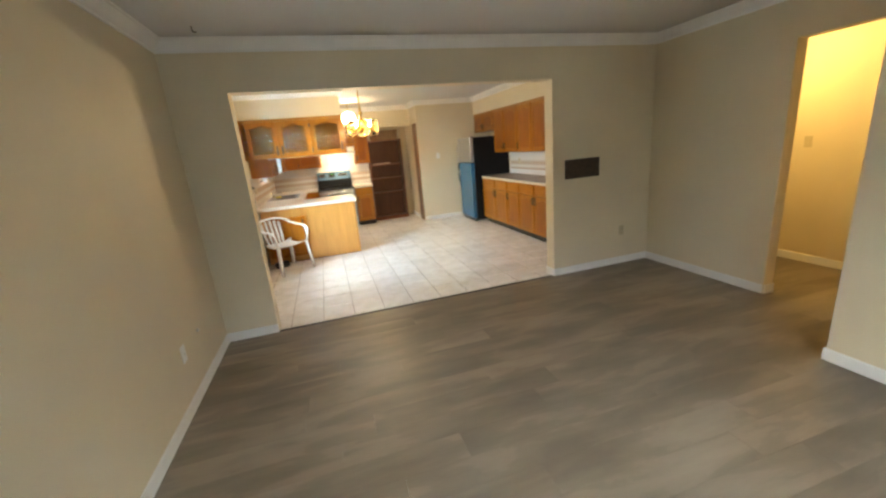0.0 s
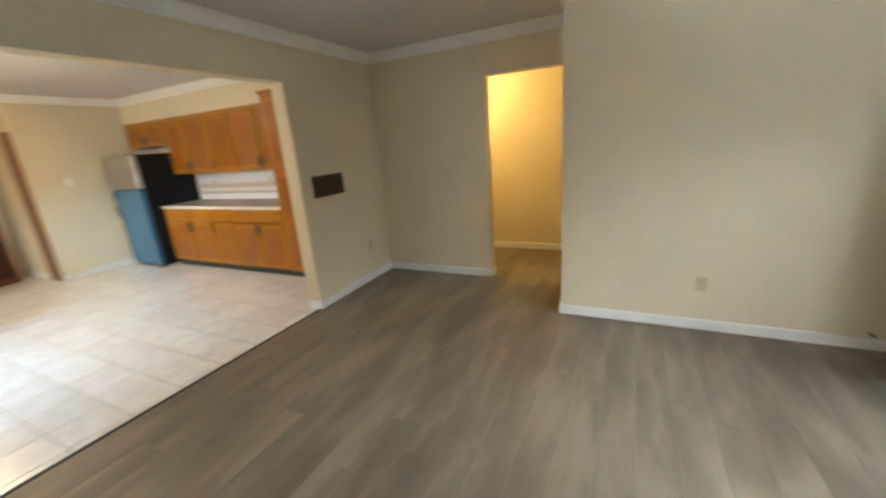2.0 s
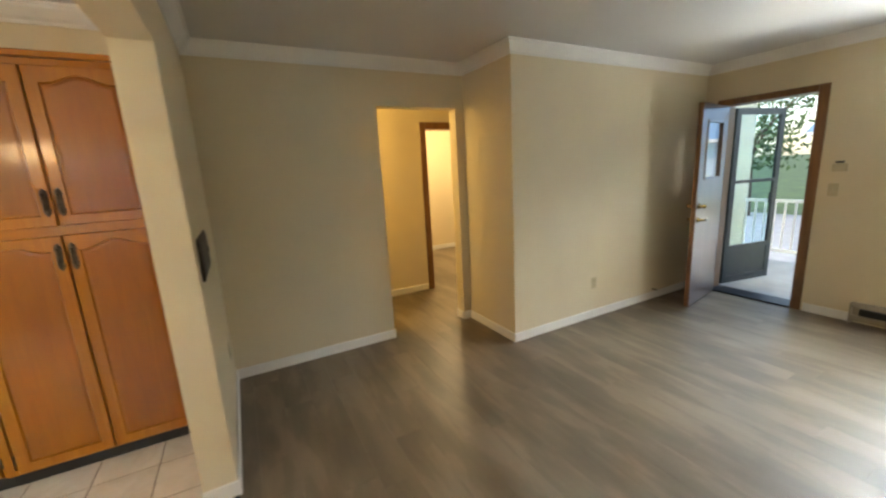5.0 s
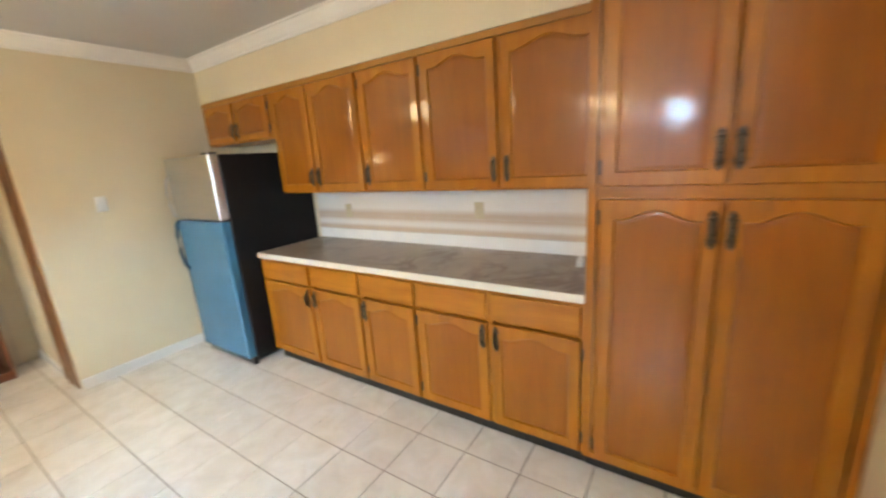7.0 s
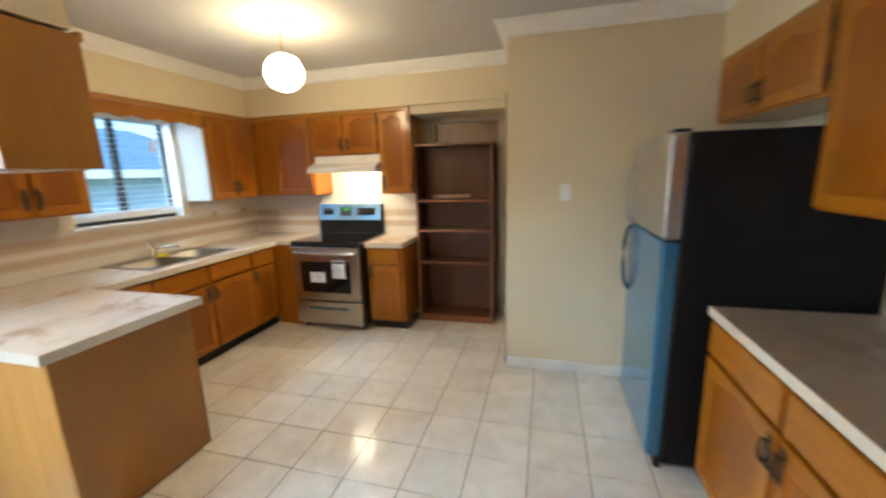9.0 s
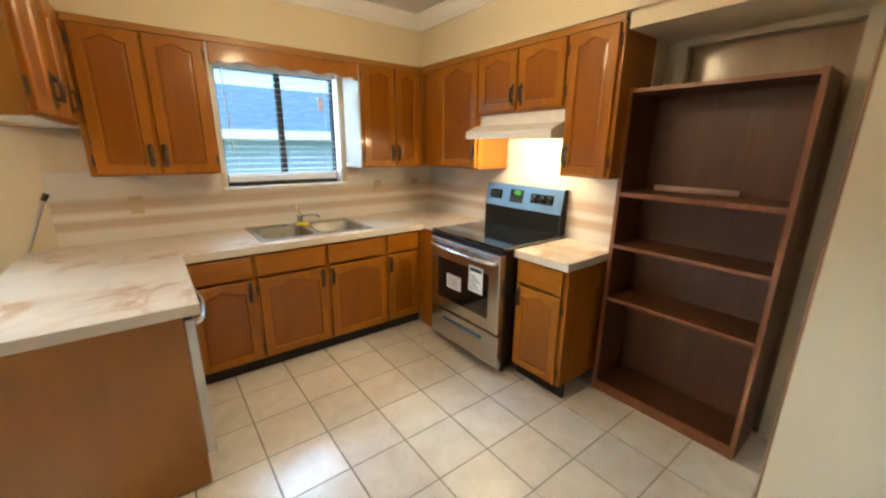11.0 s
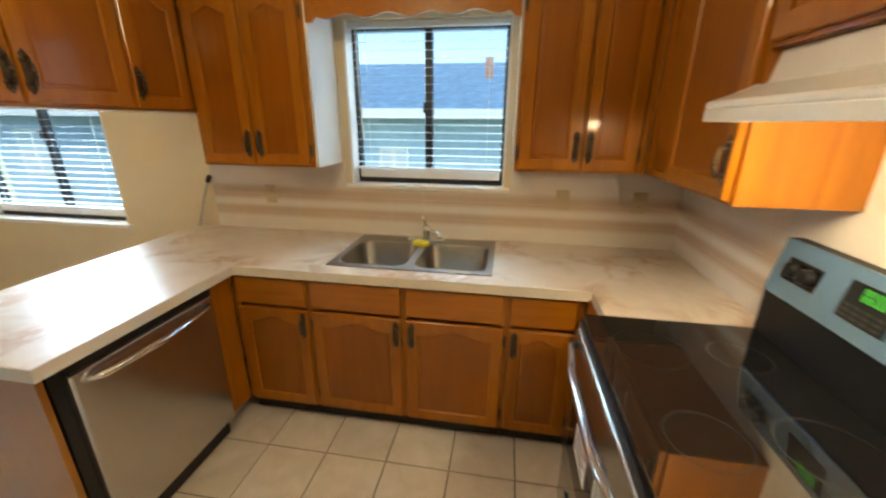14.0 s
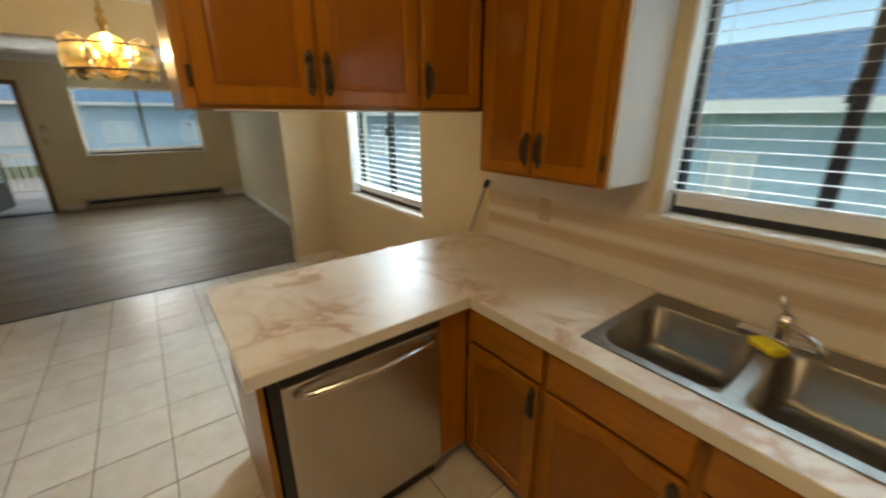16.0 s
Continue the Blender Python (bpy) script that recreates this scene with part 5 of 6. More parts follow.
# ---- lamps ----
gl = thing("globe_lamp", "round white glass globe ceiling lamp, lit, hanging in the kitchen", "ceiling lamp", pose(0.685, 7.82, 0))
b = B()
lathe(b, [(0.0, H - 0.001), (0.075, H - 0.001), (0.07, H - 0.02), (0.03, H - 0.035), (0.0, H - 0.036)], 24)
part("canopy", b, TRIM, gl, "", True)
b = B()
rod(b, (0, 0, H - 0.03), (0, 0, 2.36), 0.006, n=8)
part("stem", b, BRASS, gl)
b = B()
ball(b, (0, 0, 2.222), 0.121, 32, 0.97)
part("globe", b, GLOBE, gl, "glowing white glass globe", True)

ch = thing("chandelier", "brass chandelier with a ring of amber glass panels and lit bulbs", "chandelier", pose(0.632, 5.24, 0))
b = B()
lathe(b, [(0.0, H - 0.001), (0.065, H - 0.001), (0.06, H - 0.015), (0.02, H - 0.03), (0.0, H - 0.031)], 20)
part("canopy", b, BRASS, ch, "", True)
b = B()
z = H - 0.03
while z > 2.12:
    lathe(b, [(0.007, z), (0.0095, z - 0.012), (0.007, z - 0.024)], 6)
    z -= 0.021
rod(b, (0, 0, H - 0.03), (0, 0, 2.1), 0.004, n=6)
part("chain", b, BRASS, ch, "brass chain", True)
b = B()
lathe(b, [(0.006, 2.13), (0.022, 2.11), (0.012, 2.09), (0.028, 2.06), (0.014, 2.03), (0.016, 1.93), (0.03, 1.90), (0.012, 1.86), (0.0, 1.845)], 18)
part("column", b, BRASS, ch, "turned brass column", True)
NP = 8
for zr in (1.935, 1.815):
    b = B()
    tube(b, [(0.2 * math.cos(2 * math.pi * k / 32), 0.2 * math.sin(2 * math.pi * k / 32), zr) for k in range(33)], 0.005, 6)
    part("ring", b, ANTIQUE, ch, "dark brass ring", True)
for k in range(NP):
    a = 360 / NP * k
    b = B()
    n = 10
    rows = []
    for i in range(n + 1):
        u = -1 + 2 * i / n
        ang = u * radians(20)
        top = 1.975 - 0.032 * u * u
        low = 1.775 + 0.035 * u * u
        rows.append([(0.196 * math.cos(ang), 0.196 * math.sin(ang), low), (0.212 * math.cos(ang), 0.212 * math.sin(ang), (top + low) / 2), (0.202 * math.cos(ang), 0.202 * math.sin(ang), top)])
    vv = [[b.verts.new(p) for p in r] for r in rows]
    ww = [[b.verts.new((p[0] * 0.985, p[1] * 0.985, p[2])) for p in r] for r in rows]
    for i in range(n):
        for j in range(2):
            b.faces.new((vv[i][j], vv[i + 1][j], vv[i + 1][j + 1], vv[i][j + 1]))
            b.faces.new((ww[i][j + 1], ww[i + 1][j + 1], ww[i + 1][j], ww[i][j]))
        b.faces.new((vv[i][2], vv[i + 1][2], ww[i + 1][2], ww[i][2]))
        b.faces.new((ww[i][0], ww[i + 1][0], vv[i + 1][0], vv[i][0]))
    for i in (0, n):
        b.faces.new((vv[i][0], vv[i][1], ww[i][1], ww[i][0]))
        b.faces.new((vv[i][1], vv[i][2], ww[i][2], ww[i][1]))
    o = part("glass_panel", b, AMBER, ch, "curved amber glass panel", True, pose(0, 0, 0, 0, 0, a))
    o.visible_shadow = False
for k in range(5):
    a = 2 * math.pi * k / 5 + 0.3
    x, y = 0.115 * math.cos(a), 0.115 * math.sin(a)
    b = B()
    tube(b, [(0, 0, 1.93), (x * 0.5, y * 0.5, 1.86), (x, y, 1.85), (x, y, 1.87)], 0.006, 8)
    rod(b, (x, y, 1.865), (x, y, 1.90), 0.012, n=10)
    arm = part("arm", b, BRASS, ch, "", True)
    b = B()
    lathe(b, [(0.007, 1.90), (0.014, 1.918), (0.015, 1.932), (0.008, 1.955), (0.0, 1.968)], 12, Matrix.Translation((x, y, 0)))
    part("bulb", b, BULB, arm, "glowing candle bulb", True)

# ---- plastic chair before the peninsula ----
cr = thing("plastic_chair", "white moulded plastic armchair standing by the peninsula", "chair", pose(-0.63, 5.985, 0, 0, 0, 38))


def slab(bm, grid, t):
    """A shell of thickness t from a grid of points."""
    top = [[bm.verts.new(p) for p in row] for row in grid]
    low = [[bm.verts.new((p[0], p[1] + t * 0.4, p[2] - t)) for p in row] for row in grid]
    r, c = len(grid), len(grid[0])
    for i in range(r - 1):
        for j in range(c - 1):
            bm.faces.new((top[i][j], top[i + 1][j], top[i + 1][j + 1], top[i][j + 1]))
            bm.faces.new((low[i][j + 1], low[i + 1][j + 1], low[i + 1][j], low[i][j]))
    for i in range(r - 1):
        bm.faces.new((top[i + 1][0], top[i][0], low[i][0], low[i + 1][0]))
        bm.faces.new((top[i][-1], top[i + 1][-1], low[i + 1][-1], low[i][-1]))
    for j in range(c - 1):
        bm.faces.new((top[0][j], top[0][j + 1], low[0][j + 1], low[0][j]))
        bm.faces.new((top[-1][j + 1], top[-1][j], low[-1][j], low[-1][j + 1]))


b = B()   # front of the chair is at -y
slab(b, [[((j / 8 - 0.5) * (0.46 - 0.06 * i / 6), -0.22 + 0.42 * i / 6, 0.41 - 0.025 * math.sin(math.pi * i / 6) - 0.02 * math.cos((j / 8 - 0.5) * math.pi) + (0.012 if i == 0 else 0)) for j in range(9)] for i in range(7)], 0.008)
part("seat", b, PLASTIC, cr, "", True)
for k in range(5):
    b = B()
    x = (k - 2) * 0.068
    tube(b, [(x * 0.85, 0.195, 0.39), (x * 0.95, 0.235, 0.52), (x, 0.262, 0.64), (x, 0.275, 0.735 - 0.012 * abs(k - 2) ** 1.6)], 0.021, 8, 0.35)
    part("back_slat", b, PLASTIC, cr, "", True)
b = B()
tube(b, [(0.27 * math.sin(a) , 0.272 - 0.10 * (1 - math.cos(a)), 0.76 - 0.10 * (1 - math.cos(a))) for a in [radians(d) for d in range(-80, 81, 16)]], 0.026, 10, 0.6)
part("top_rail", b, PLASTIC, cr, "", True)
for s in (-1, 1):
    b = B()
    tube(b, [(s * 0.255, 0.19, 0.675), (s * 0.285, 0.08, 0.645), (s * 0.29, -0.06, 0.635), (s * 0.275, -0.17, 0.625), (s * 0.262, -0.215, 0.59), (s * 0.252, -0.225, 0.50), (s * 0.24, -0.21, 0.41)], 0.026, 10, 0.5)
    part("armrest", b, PLASTIC, cr, "", True)
    for y0, y1 in ((-0.205, -0.25), (0.20, 0.27)):
        b = B()
        tube(b, [(s * 0.225, y0, 0.415), (s * 0.245, (y0 + y1) / 2, 0.2), (s * 0.262, y1, 0.0)], 0.026, 8, 0.8)
        part("leg", b, PLASTIC, cr, "", True)
b = B()
box(b, -0.10, -0.055, 0.0, 0.10, 0.055, 0.085, 0.02, 3)
single("dark_bag", b, BLACK, "small dark bundle on the tiles under the chair", "bag", True, m=pose(-0.74, 6.20, 0.0, 0, 0, 20))

# leaning pole beside the counter end
pole = thing("leaning_pole", "thin metal pole with a black tip leaning against the wall", "pole")
b = B()
rod(b, (-0.93, 6.05, 0.006), (-0.968, 6.505, 1.19), 0.009, n=10)
part("shaft", b, STEEL, pole)
b = B()
rod(b, (-0.968, 6.505, 1.19), (-0.970, 6.525, 1.228), 0.015, n=10)
part("tip", b, BLACK, pole, "black rubber tip")

b = B()
box(b, -0.022, -0.016, 0.0, 0.022, 0.016, 0.045, 0.005, 2)
rod(b, (0, 0, 0.045), (0, 0, 0.06), 0.01, n=10)
single("small_bottle", b, PLASTIC, "small white plastic bottle on the long worktop", "bottle", True, m=pose(3.53, 4.985, CE + 0.0005))

# ---- wall fittings ----


def plate(name, label, category, m, mat, kind="outlet", group=""):
    """A cover plate: local x across, -y outwards, z up, centred."""
    p = thing(name, label, category, m, group)
    bm = B()
    box(bm, -0.036, -0.006, -0.058, 0.036, -0.0006, 0.058, 0.002)
    part("cover", bm, mat, p)
    if kind == "outlet":
        for z in (-0.022, 0.022):
            bm = B()
            rod(bm, (0, -0.006, z), (0, -0.009, z), 0.017, n=14)
            s = part("socket", bm, mat, p)
            bm = B()
            for x in (-0.006, 0.006):
                box(bm, x - 0.001, -0.0096, z - 0.004, x + 0.001, -0.0091, z + 0.006)
            part("slot", bm, INK, s)
    else:
        bm = B()
        box(bm, -0.006, -0.016, -0.012, 0.006, -0.006, 0.012, 0.001)
        part("toggle", bm, mat, p)
    return p


G = "wall plates"
plate("outlet", "almond outlet low on the living room wall", "outlet", pose(3.375, YP0, 0.41), ALMOND, group=G)
plate("outlet", "almond outlet low on the closet block", "outlet", pose(BX, 0.53, 0.37, 0, 0, -90), ALMOND, group=G)
plate("outlet", "almond outlet on the tiled splashback", "outlet", pose(XW + 0.009, 6.93, 1.125, 0, 0, 90), ALMOND, group=G)
plate("light_switch", "almond switch on the tiled splashback beside the window", "switch", pose(XW + 0.009, 8.72, 1.155, 0, 0, 90), ALMOND, "switch", G)
plate("outlet", "grey-beige outlet on the tiled splashback near the corner", "outlet", pose(XW + 0.009, 9.13, 1.155, 0, 0, 90), ALMOND, group=G)
plate("outlet", "almond outlet on the tiled splashback of the long run", "outlet", pose(XE - 0.009, 6.95, 1.165, 0, 0, -90), ALMOND, group=G)
plate("outlet", "almond outlet on the tiled splashback of the long run", "outlet", pose(XE - 0.009, 5.70, 1.185, 0, 0, -90), ALMOND, group=G)
plate("light_switch", "white switch on the wall beside the refrigerator", "switch", pose(2.515, 8.335, 1.38), PLASTIC, "switch", G)
plate("light_switch", "almond switch on the hall wall", "switch", pose(HX, 2.93, 1.28, 0, 0, -90), ALMOND, "switch", G)
plate("wall_jack", "white jack plate low on the living room wall", "jack", pose(XW, 2.83, 0.39, 0, 0, 90), PLASTIC, "switch", G)
plate("outlet", "almond outlet low on the dining wall under the window", "outlet", pose(XW, 5.62, 0.36, 0, 0, 90), ALMOND, group=G)
b = B()
rod(b, (XW, 3.155, 0.415), (XW + 0.012, 3.155, 0.415), 0.012, n=12)
single("cable_stub", b, PLASTIC, "small white cable stub on the wall", "cable", True)
th = thing("thermostat", "white thermostat with a dark display beside the front door", "thermostat", pose(1.835, YS, 1.40, 0, 0, 180))
b = B()
box(b, -0.05, -0.022, -0.035, 0.05, -0.0006, 0.035, 0.004)
part("case", b, ALMOND, th)
b = B()
box(b, -0.028, -0.036, 0.040, 0.028, -0.0006, 0.058, 0.004)
part("sensor", b, BLACK, th, "black sensor block")
plate("light_switch", "almond switch beside the front door", "switch", pose(1.86, YS, 1.20, 0, 0, 180), ALMOND, "switch", G)
vent = thing("panel_cover", "dark brown metal breaker panel cover on the partition wall", "panel cover", pose(2.595, YP0, 1.095))
b = B()
box(b, 0.0, -0.012, 0.0, 0.445, -0.0006, 0.21, 0.003)
part("frame", b, PANEL_BROWN, vent)
b = B()
box(b, 0.025, -0.017, 0.02, 0.42, -0.0125, 0.19, 0.002)
dr = part("door", b, PANEL_BROWN, vent)
b = B()
box(b, 0.39, -0.022, 0.09, 0.405, -0.0175, 0.12, 0.002)
part("latch", b, BLACK, dr)
b = B()
tube(b, [(-0.64, 3.47, H), (-0.64, 3.47, H - 0.03), (-0.628, 3.47, H - 0.042), (-0.616, 3.47, H - 0.03)], 0.004, 8)
single("ceiling_hook", b, ANTIQUE, "small dark hook screwed into the ceiling", "hook", True)
b = B()
tube(b, [(BX - 0.014, -0.42, 0.12), (BX - 0.07, -0.42, 0.12)], 0.007, 8)
single("door_stop", b, ANTIQUE, "small bronze door stop on the wall", "door stop", True)
# baseboard heater
ht = thing("baseboard_heater", "long taupe electric baseboard heater under the living room window", "heater", pose(1.60, YS, 0, 0, 0, 180))
hw = 2.2
b = B()
vs = [(-0.001, 0.03), (-0.001, 0.19), (-0.035, 0.19), (-0.062, 0.165), (-0.062, 0.155), (-0.03, 0.15), (-0.03, 0.08), (-0.066, 0.075), (-0.066, 0.03)]
L = [b.verts.new((0.0, y, z)) for y, z in vs]
R = [b.verts.new((hw, y, z)) for y, z in vs]
b.faces.new(L)
b.faces.new(list(reversed(R)))
for i in range(len(vs)):
    b.faces.new((L[(i + 1) % 9], L[i], R[i], R[(i + 1) % 9]))
part("casing", b, HEATER, ht)
b = B()
box(b, 0.05, -0.058, 0.085, hw - 0.05, -0.032, 0.148)
part("fin_bank", b, DARK_METAL, ht, "dark heating fins")
for x in (-0.012, hw):
    b = B()
    box(b, x, -0.068, 0.0, x + 0.012, -0.001, 0.192)
    part("end_cap", b, HEATER, ht)

# ---- outdoors ----
b = B()
box(b, -300, -300, -0.75, 300, 300, -0.7)
structure("ground", b, GRASS, "grass ground round the house", "ground")
b = B()
box(b, 1.0, -3.4, -0.69, 3.6, YS - WT, -0.03)
structure("pavement", b, CONCRETE, "pale concrete porch outside the front door", "porch")
b = B()
box(b, -12, -14, -0.695, 12, -6, -0.685)
structure("road", b, CONCRETE, "pale concrete drive before the house", "road")
b = B()
box(b, 3.45, -3.4, -0.03, 3.6, YS - WT, 2.5)
structure("wall_porch", b, YELLOW_WALL, "cream stucco side wall of the porch", "wall")
rail = thing("porch_railing", "white metal railing at the edge of the porch", "railing")
for z in (0.85, 0.12):
    b = B()
    box(b, 1.0, -3.37, z, 3.45, -3.33, z + 0.04)
    part("rail", b, TRIM, rail)
for k in range(21):
    b = B()
    x = 1.02 + k * 0.12
    box(b, x, -3.36, 0.16 if k else -0.03, x + 0.02, -3.34, 0.85)
    part("baluster", b, TRIM, rail)


def house(label, m, w, d, eave, peak, wall_mat, windows):
    """A low house: local x along the front, front face at y = 0 facing -y."""
    h = thing("house", label, "house", m)
    bm = B()
    box(bm, 0, 0, -0.7, w, d, eave)
    part("wall", bm, wall_mat, h)
    for k in range(int((eave + 0.7) / 0.2)):
        bm = B()
        box(bm, 0, -0.018, -0.7 + k * 0.2 + 0.01, w, -0.001, -0.7 + (k + 1) * 0.2)
        part("siding_board", bm, wall_mat, h)
    bm = B()
    prism(bm, [(0, 0), (d + 1.0, 0), (d / 2 + 0.5, peak - eave)], pose(w + 0.4, -0.5, eave + 0.16, 0, 0, 90), w + 0.8)
    part("roof", bm, ROOF, h, "blue-grey shingle roof")
    bm = B()
    box(bm, -0.4, -0.52, eave, w + 0.4, -0.40, eave + 0.16)
    part("fascia", bm, TRIM, h, "white fascia and gutter")
    bm = B()
    box(bm, -0.4, -0.399, eave + 0.001, w + 0.4, -0.02, eave + 0.03)
    part("eaves_board", bm, TRIM, h)
    for x, z, ww, hh in windows:
        bm = B()
        box(bm, x, -0.05, z, x + ww, -0.02, z + hh)
        wf = part("window", bm, TRIM, h, "white framed window")
        for i in range(2):
            bm = B()
            box(bm, x + 0.05 + i * ww / 2, -0.056, z + 0.05, x + ww / 2 - 0.03 + i * ww / 2, -0.051, z + hh - 0.05)
            part("pane", bm, PALE_PANE, wf)
    return h


# neighbour to the west: its long side faces +x
house("pale neighbouring house with blue-grey roof and white fascia", pose(-6.0, -10.0, 0, 0, 0, 90), 24, 7, 1.62, 2.85, SIDING, [(13.2, 0.1, 1.2, 1.0), (16.0, 0.5, 0.55, 0.6), (10.2, 0.1, 1.2, 1.0), (7.6, 0.35, 0.9, 1.0), (5.6, 0.35, 0.9, 1.0)])
house("pale house across the drive with grey roof", pose(8.0, -20.0, 0, 0, 0, 180), 13, 8, 2.2, 4.6, SIDING, [(2, 0.3, 1.4, 1.1), (6, 0.3, 1.4, 1.1), (9.5, 0.3, 1.4, 1.1)])


def tree(label, x, y, hgt, crown_r, seed):
    rnd = random.Random(seed)
    t = thing("tree", label, "tree", pose(x, y, -0.7))
    bm = B()
    rod(bm, (0, 0, 0), (0.05, 0.03, hgt * 0.5), 0.16, 0.10, 9)
    limbs = []
    for k in range(7):
        a = k * 2.4
        e = (crown_r * 0.7 * math.cos(a), crown_r * 0.7 * math.sin(a), hgt * (0.6 + 0.05 * k))
        rod(bm, (0.05, 0.03, hgt * (0.35 + 0.03 * k)), e, 0.06, 0.02, 6)
        limbs.append(e)
    part("trunk", bm, BARK, t)
    vs, fs = [], []
    for k in range(2600):
        e = Vector(limbs[k % 7])
        u = Vector((rnd.gauss(0, 1), rnd.gauss(0, 1), rnd.gauss(0, 0.8)))
        p = e * rnd.uniform(0.5, 1.05) + u * crown_r * 0.28
        p.z = max(p.z, hgt * 0.32)
        a, c = Vector((rnd.uniform(-1, 1), rnd.uniform(-1, 1), rnd.uniform(-1, 1))).normalized(), Vector((rnd.uniform(-1, 1), rnd.uniform(-1, 1), rnd.uniform(-1, 1))).normalized()
        s = rnd.uniform(0.07, 0.14)
        i = len(vs)
        vs += [tuple(p - a * s), tuple(p + c * s * 0.5), tuple(p + a * s), tuple(p - c * s * 0.5)]
        fs.append((i, i + 1, i + 2, i + 3))
    me = bpy.data.meshes.new("crown")
    me.from_pydata(vs, [], fs)
    me.materials.append(LEAF)
    o = new("crown", me)
    o.parent = t
    tagged(o, kind="stuff")


tree("leafy green tree beyond the porch", 7.6, -13.0, 5.5, 2.0, 3)
tree("leafy green tree beside the drive", -3.5, -13.0, 5.0, 1.8, 5)

# ---- splashback tiles, floor tiles and planks ----


def tile_mesh(w, d, t, r):
    """A thin slab centred on x and y with a chamfered top."""
    bm = B()
    x, y = w / 2, d / 2
    lo = [bm.verts.new(p) for p in ((-x, -y, -t), (x, -y, -t), (x, y, -t), (-x, y, -t))]
    mi = [bm.verts.new(p) for p in ((-x, -y, -r), (x, -y, -r), (x, y, -r), (-x, y, -r))]
    hi = [bm.verts.new(p) for p in ((-x + r, -y + r, 0), (x - r, -y + r, 0), (x - r, y - r, 0), (-x + r, y - r, 0))]
    bm.faces.new(hi)
    for a, c in ((lo, mi), (mi, hi)):
        for k in range(4):
            bm.faces.new((a[k], a[(k + 1) % 4], c[(k + 1) % 4], c[k]))
    return bm


TILES = {}


def piece(name, w, d, t, mat, parent, m):
    key = (name, round(w, 3), round(d, 3))
    if key not in TILES:
        TILES[key] = finish(name, tile_mesh(w, d, t, 0.0004 if name == "plank" else 0.0015 if t > 0.0055 else 0.0007), mat)
    o = new(name, TILES[key])
    o.parent = parent
    o.matrix_basis = m
    return o


def splash(label, m, length, rows, gaps=()):
    """Wall tiles 0.20 wide and 0.112 high on a backing; local x along the wall, z up, -y outwards; gaps: (x0, x1, z0, z1) left free."""
    s = tagged(thing("splashback", label, "splashback", m), kind="structure")
    bm = B()
    x, top = 0.0, CT + rows * 0.1135
    for g0, g1, h0, h1 in sorted(gaps):
        if g0 > x:
            box(bm, x, -0.0084, CT + 0.001, g0, -0.0005, top)
        box(bm, max(g0, x), -0.0084, CT + 0.001, min(g1, length), -0.0005, min(h0, top))
        x = min(g1, length)
    if x < length:
        box(bm, x, -0.0084, CT + 0.001, length, -0.0005, top)
    part("grout", bm, WGROUT, s)
    for r in range(rows):
        z0 = CT + 0.002 + r * 0.1128
        x = 0.0
        while x < length - 0.02:
            x1 = min(x + 0.20, length)
            zt = z0 + 0.112
            for g0, g1, h0, h1 in gaps:
                if x1 > g0 and x < g1 and zt > h0:
                    zt = h0
            if zt - z0 > 0.012:
                piece("tile", x1 - x - 0.0008, zt - z0, 0.005, WTILE, s, Matrix.Translation(((x + x1) / 2, -0.009, (z0 + zt) / 2)) @ pose(0, 0, 0, 90, 0, 0))
            x = x1
    return s


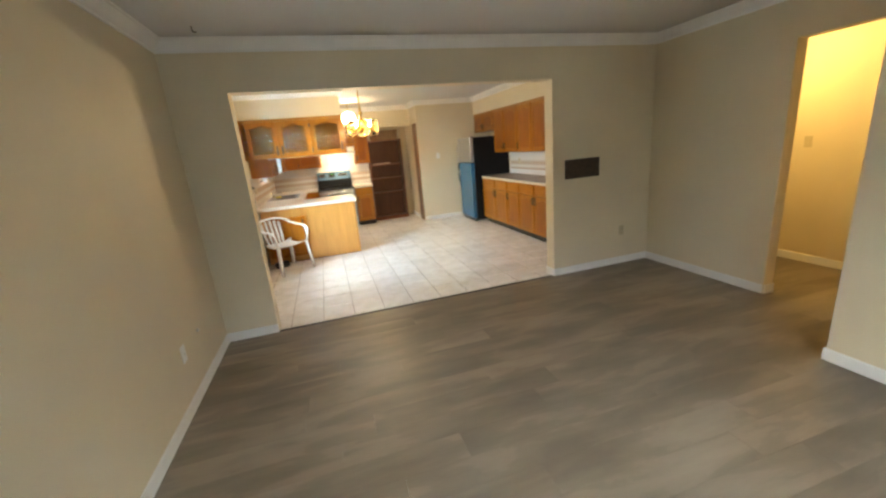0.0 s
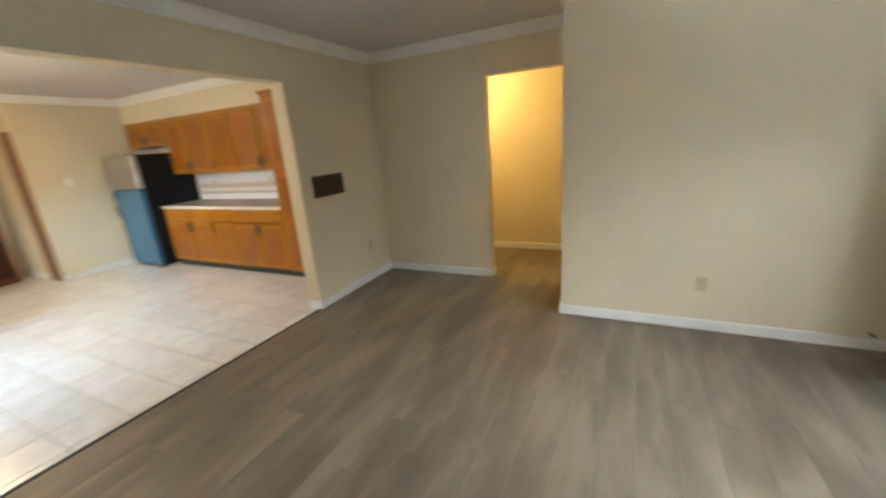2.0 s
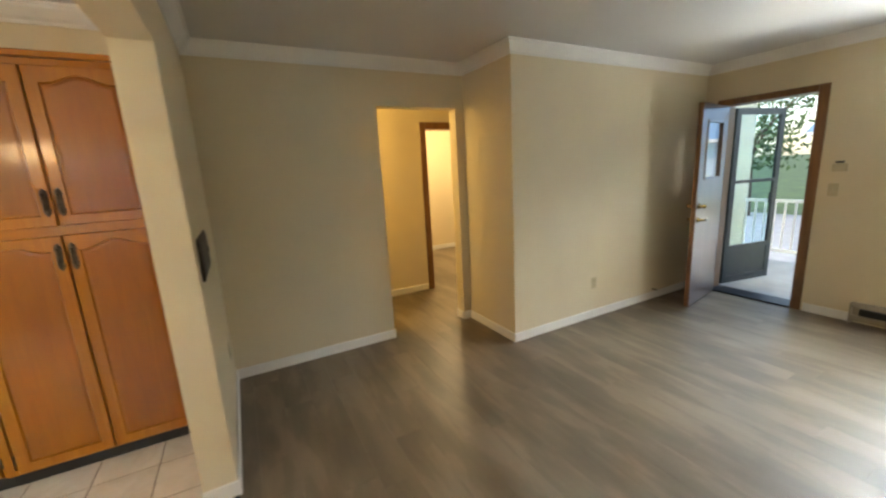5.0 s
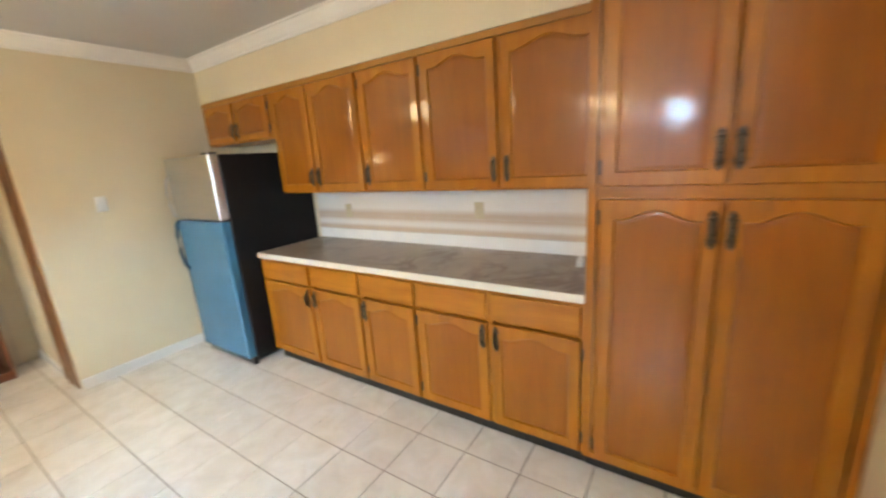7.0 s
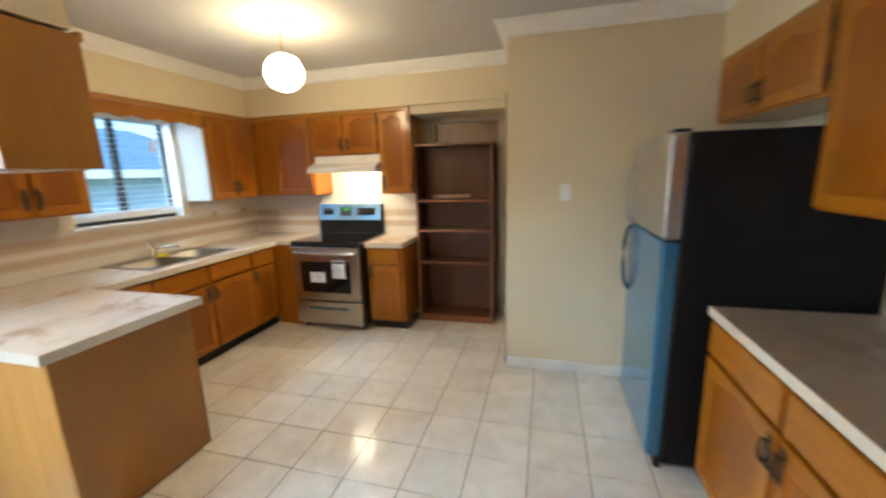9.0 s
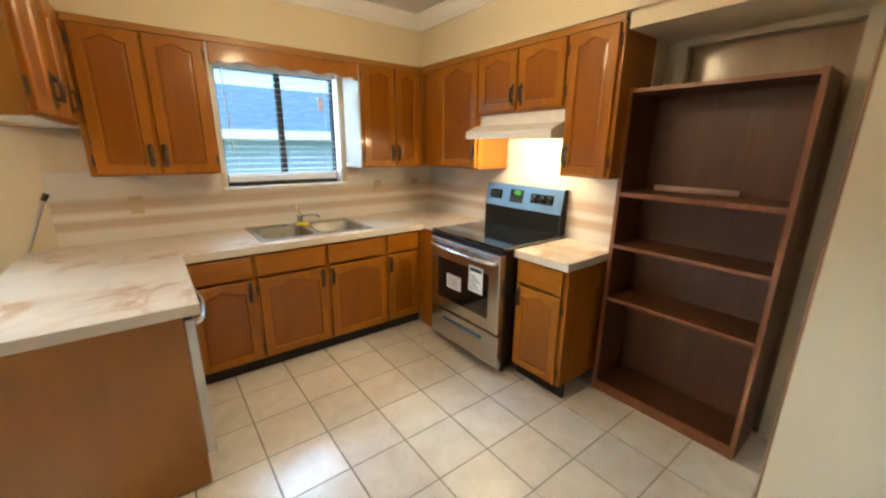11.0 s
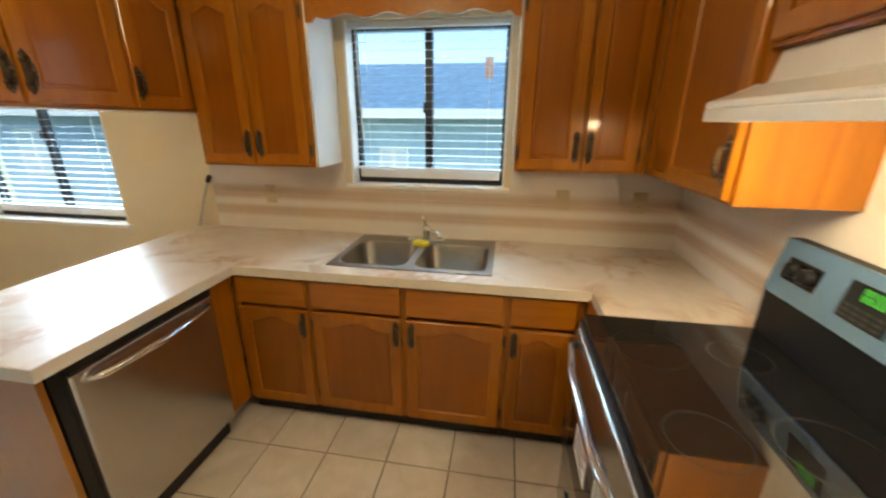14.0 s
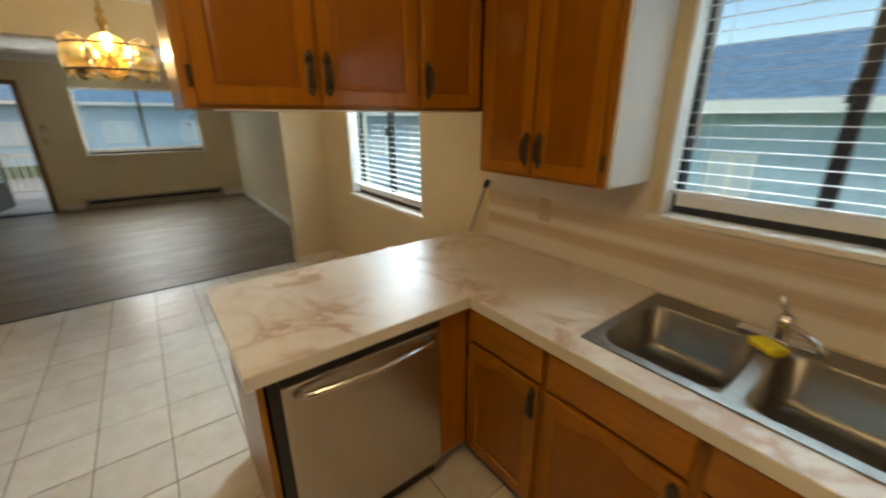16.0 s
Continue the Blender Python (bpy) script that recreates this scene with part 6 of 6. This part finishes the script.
splash("cream wall tile with beige stripes behind the sink", pose(XW, 6.52, 0, 0, 0, 90), YN - 6.52 - 0.001, 4, [(KW[0] - 6.52 - 0.035, KW[1] - 6.52 + 0.035, KW[2] - 0.025, 3)])
splash("cream wall tile with beige stripes behind the range", pose(XW + 0.01, YN, 0), 2.10, 6, [(0.0, 1.03, 1.351, 3), (1.83, 3.0, 1.351, 3)])
splash("cream wall tile with beige stripes above the long worktop", pose(XE, 7.345, 0, 0, 0, -90), 7.345 - 4.866, 4)

P = 0.309
x0, y0 = -0.15 - 3 * P, 7.285 - 12 * P
for i in range(17):
    for j in range(20):
        a, c = max(x0 + i * P, XW), min(x0 + (i + 1) * P, XE)
        e, f = max(y0 + j * P, YP0 + 0.012), min(y0 + (j + 1) * P, YN + 0.15)
        if c - a < 0.02 or f - e < 0.02:
            continue
        if a > 3.2 and e < 7.3 and e > 3.9 or c < -0.46 and e > 6.5 or e > 8.9 and c < 1.0:
            continue
        if (a > 2.1 and e > 8.34):
            continue
        piece("tile", c - a - 0.006, f - e - 0.006, 0.006, TILE, kfloor, pose((a + c) / 2, (e + f) / 2, 0.0))

b = B()
for i in range(1, 17):
    x = x0 + i * P
    if XW < x < XE:
        box(b, x - 0.0029, YP0 + 0.03, -0.0058, x + 0.0029, YN + 0.15, -0.0012)
part("grout", b, TAN_GROUT, kfloor, "tan grout lines")

PW, PL = 0.182, 1.22
rnd = random.Random(11)
y = YS
row = 0
while y < YP0 + 0.009:
    yy = min(y + PW, YP0 + 0.009)
    x = XW - rnd.uniform(0, PL)
    xe = XE if not (0.3 < (y + yy) / 2 < 3.3) else HX
    xs = BX if (y + yy) / 2 < BY else xe
    spans = [(XW, xs)] + ([(XE + 0.12, HX)] if xs == BX and y > 0.25 else [])
    for s0, s1 in spans:
        x = s0 - rnd.uniform(0, PL)
        while x < s1:
            a, c = max(x, s0), min(x + PL, s1)
            if c - a > 0.02:
                piece("plank", c - a - 0.0006, yy - y - 0.0006, 0.010, PLANK, floor, pose((a + c) / 2, (y + yy) / 2, 0.0))
            x += PL
    y += PW
b = B()
box(b, OX0, YP0 + 0.000, -0.005, OX1, YP0 + 0.028, 0.006, 0.003)
structure("floor_trim", b, DARK_METAL, "thin dark transition strip between planks and tiles", "trim")
b = B()
box(b, HX + 0.0, -1.3, -0.011, HX + 2.3, 3.3, -0.001)
structure("floor_bedroom", b, PLANK, "grey-brown vinyl plank floor of the bedroom", "floor")
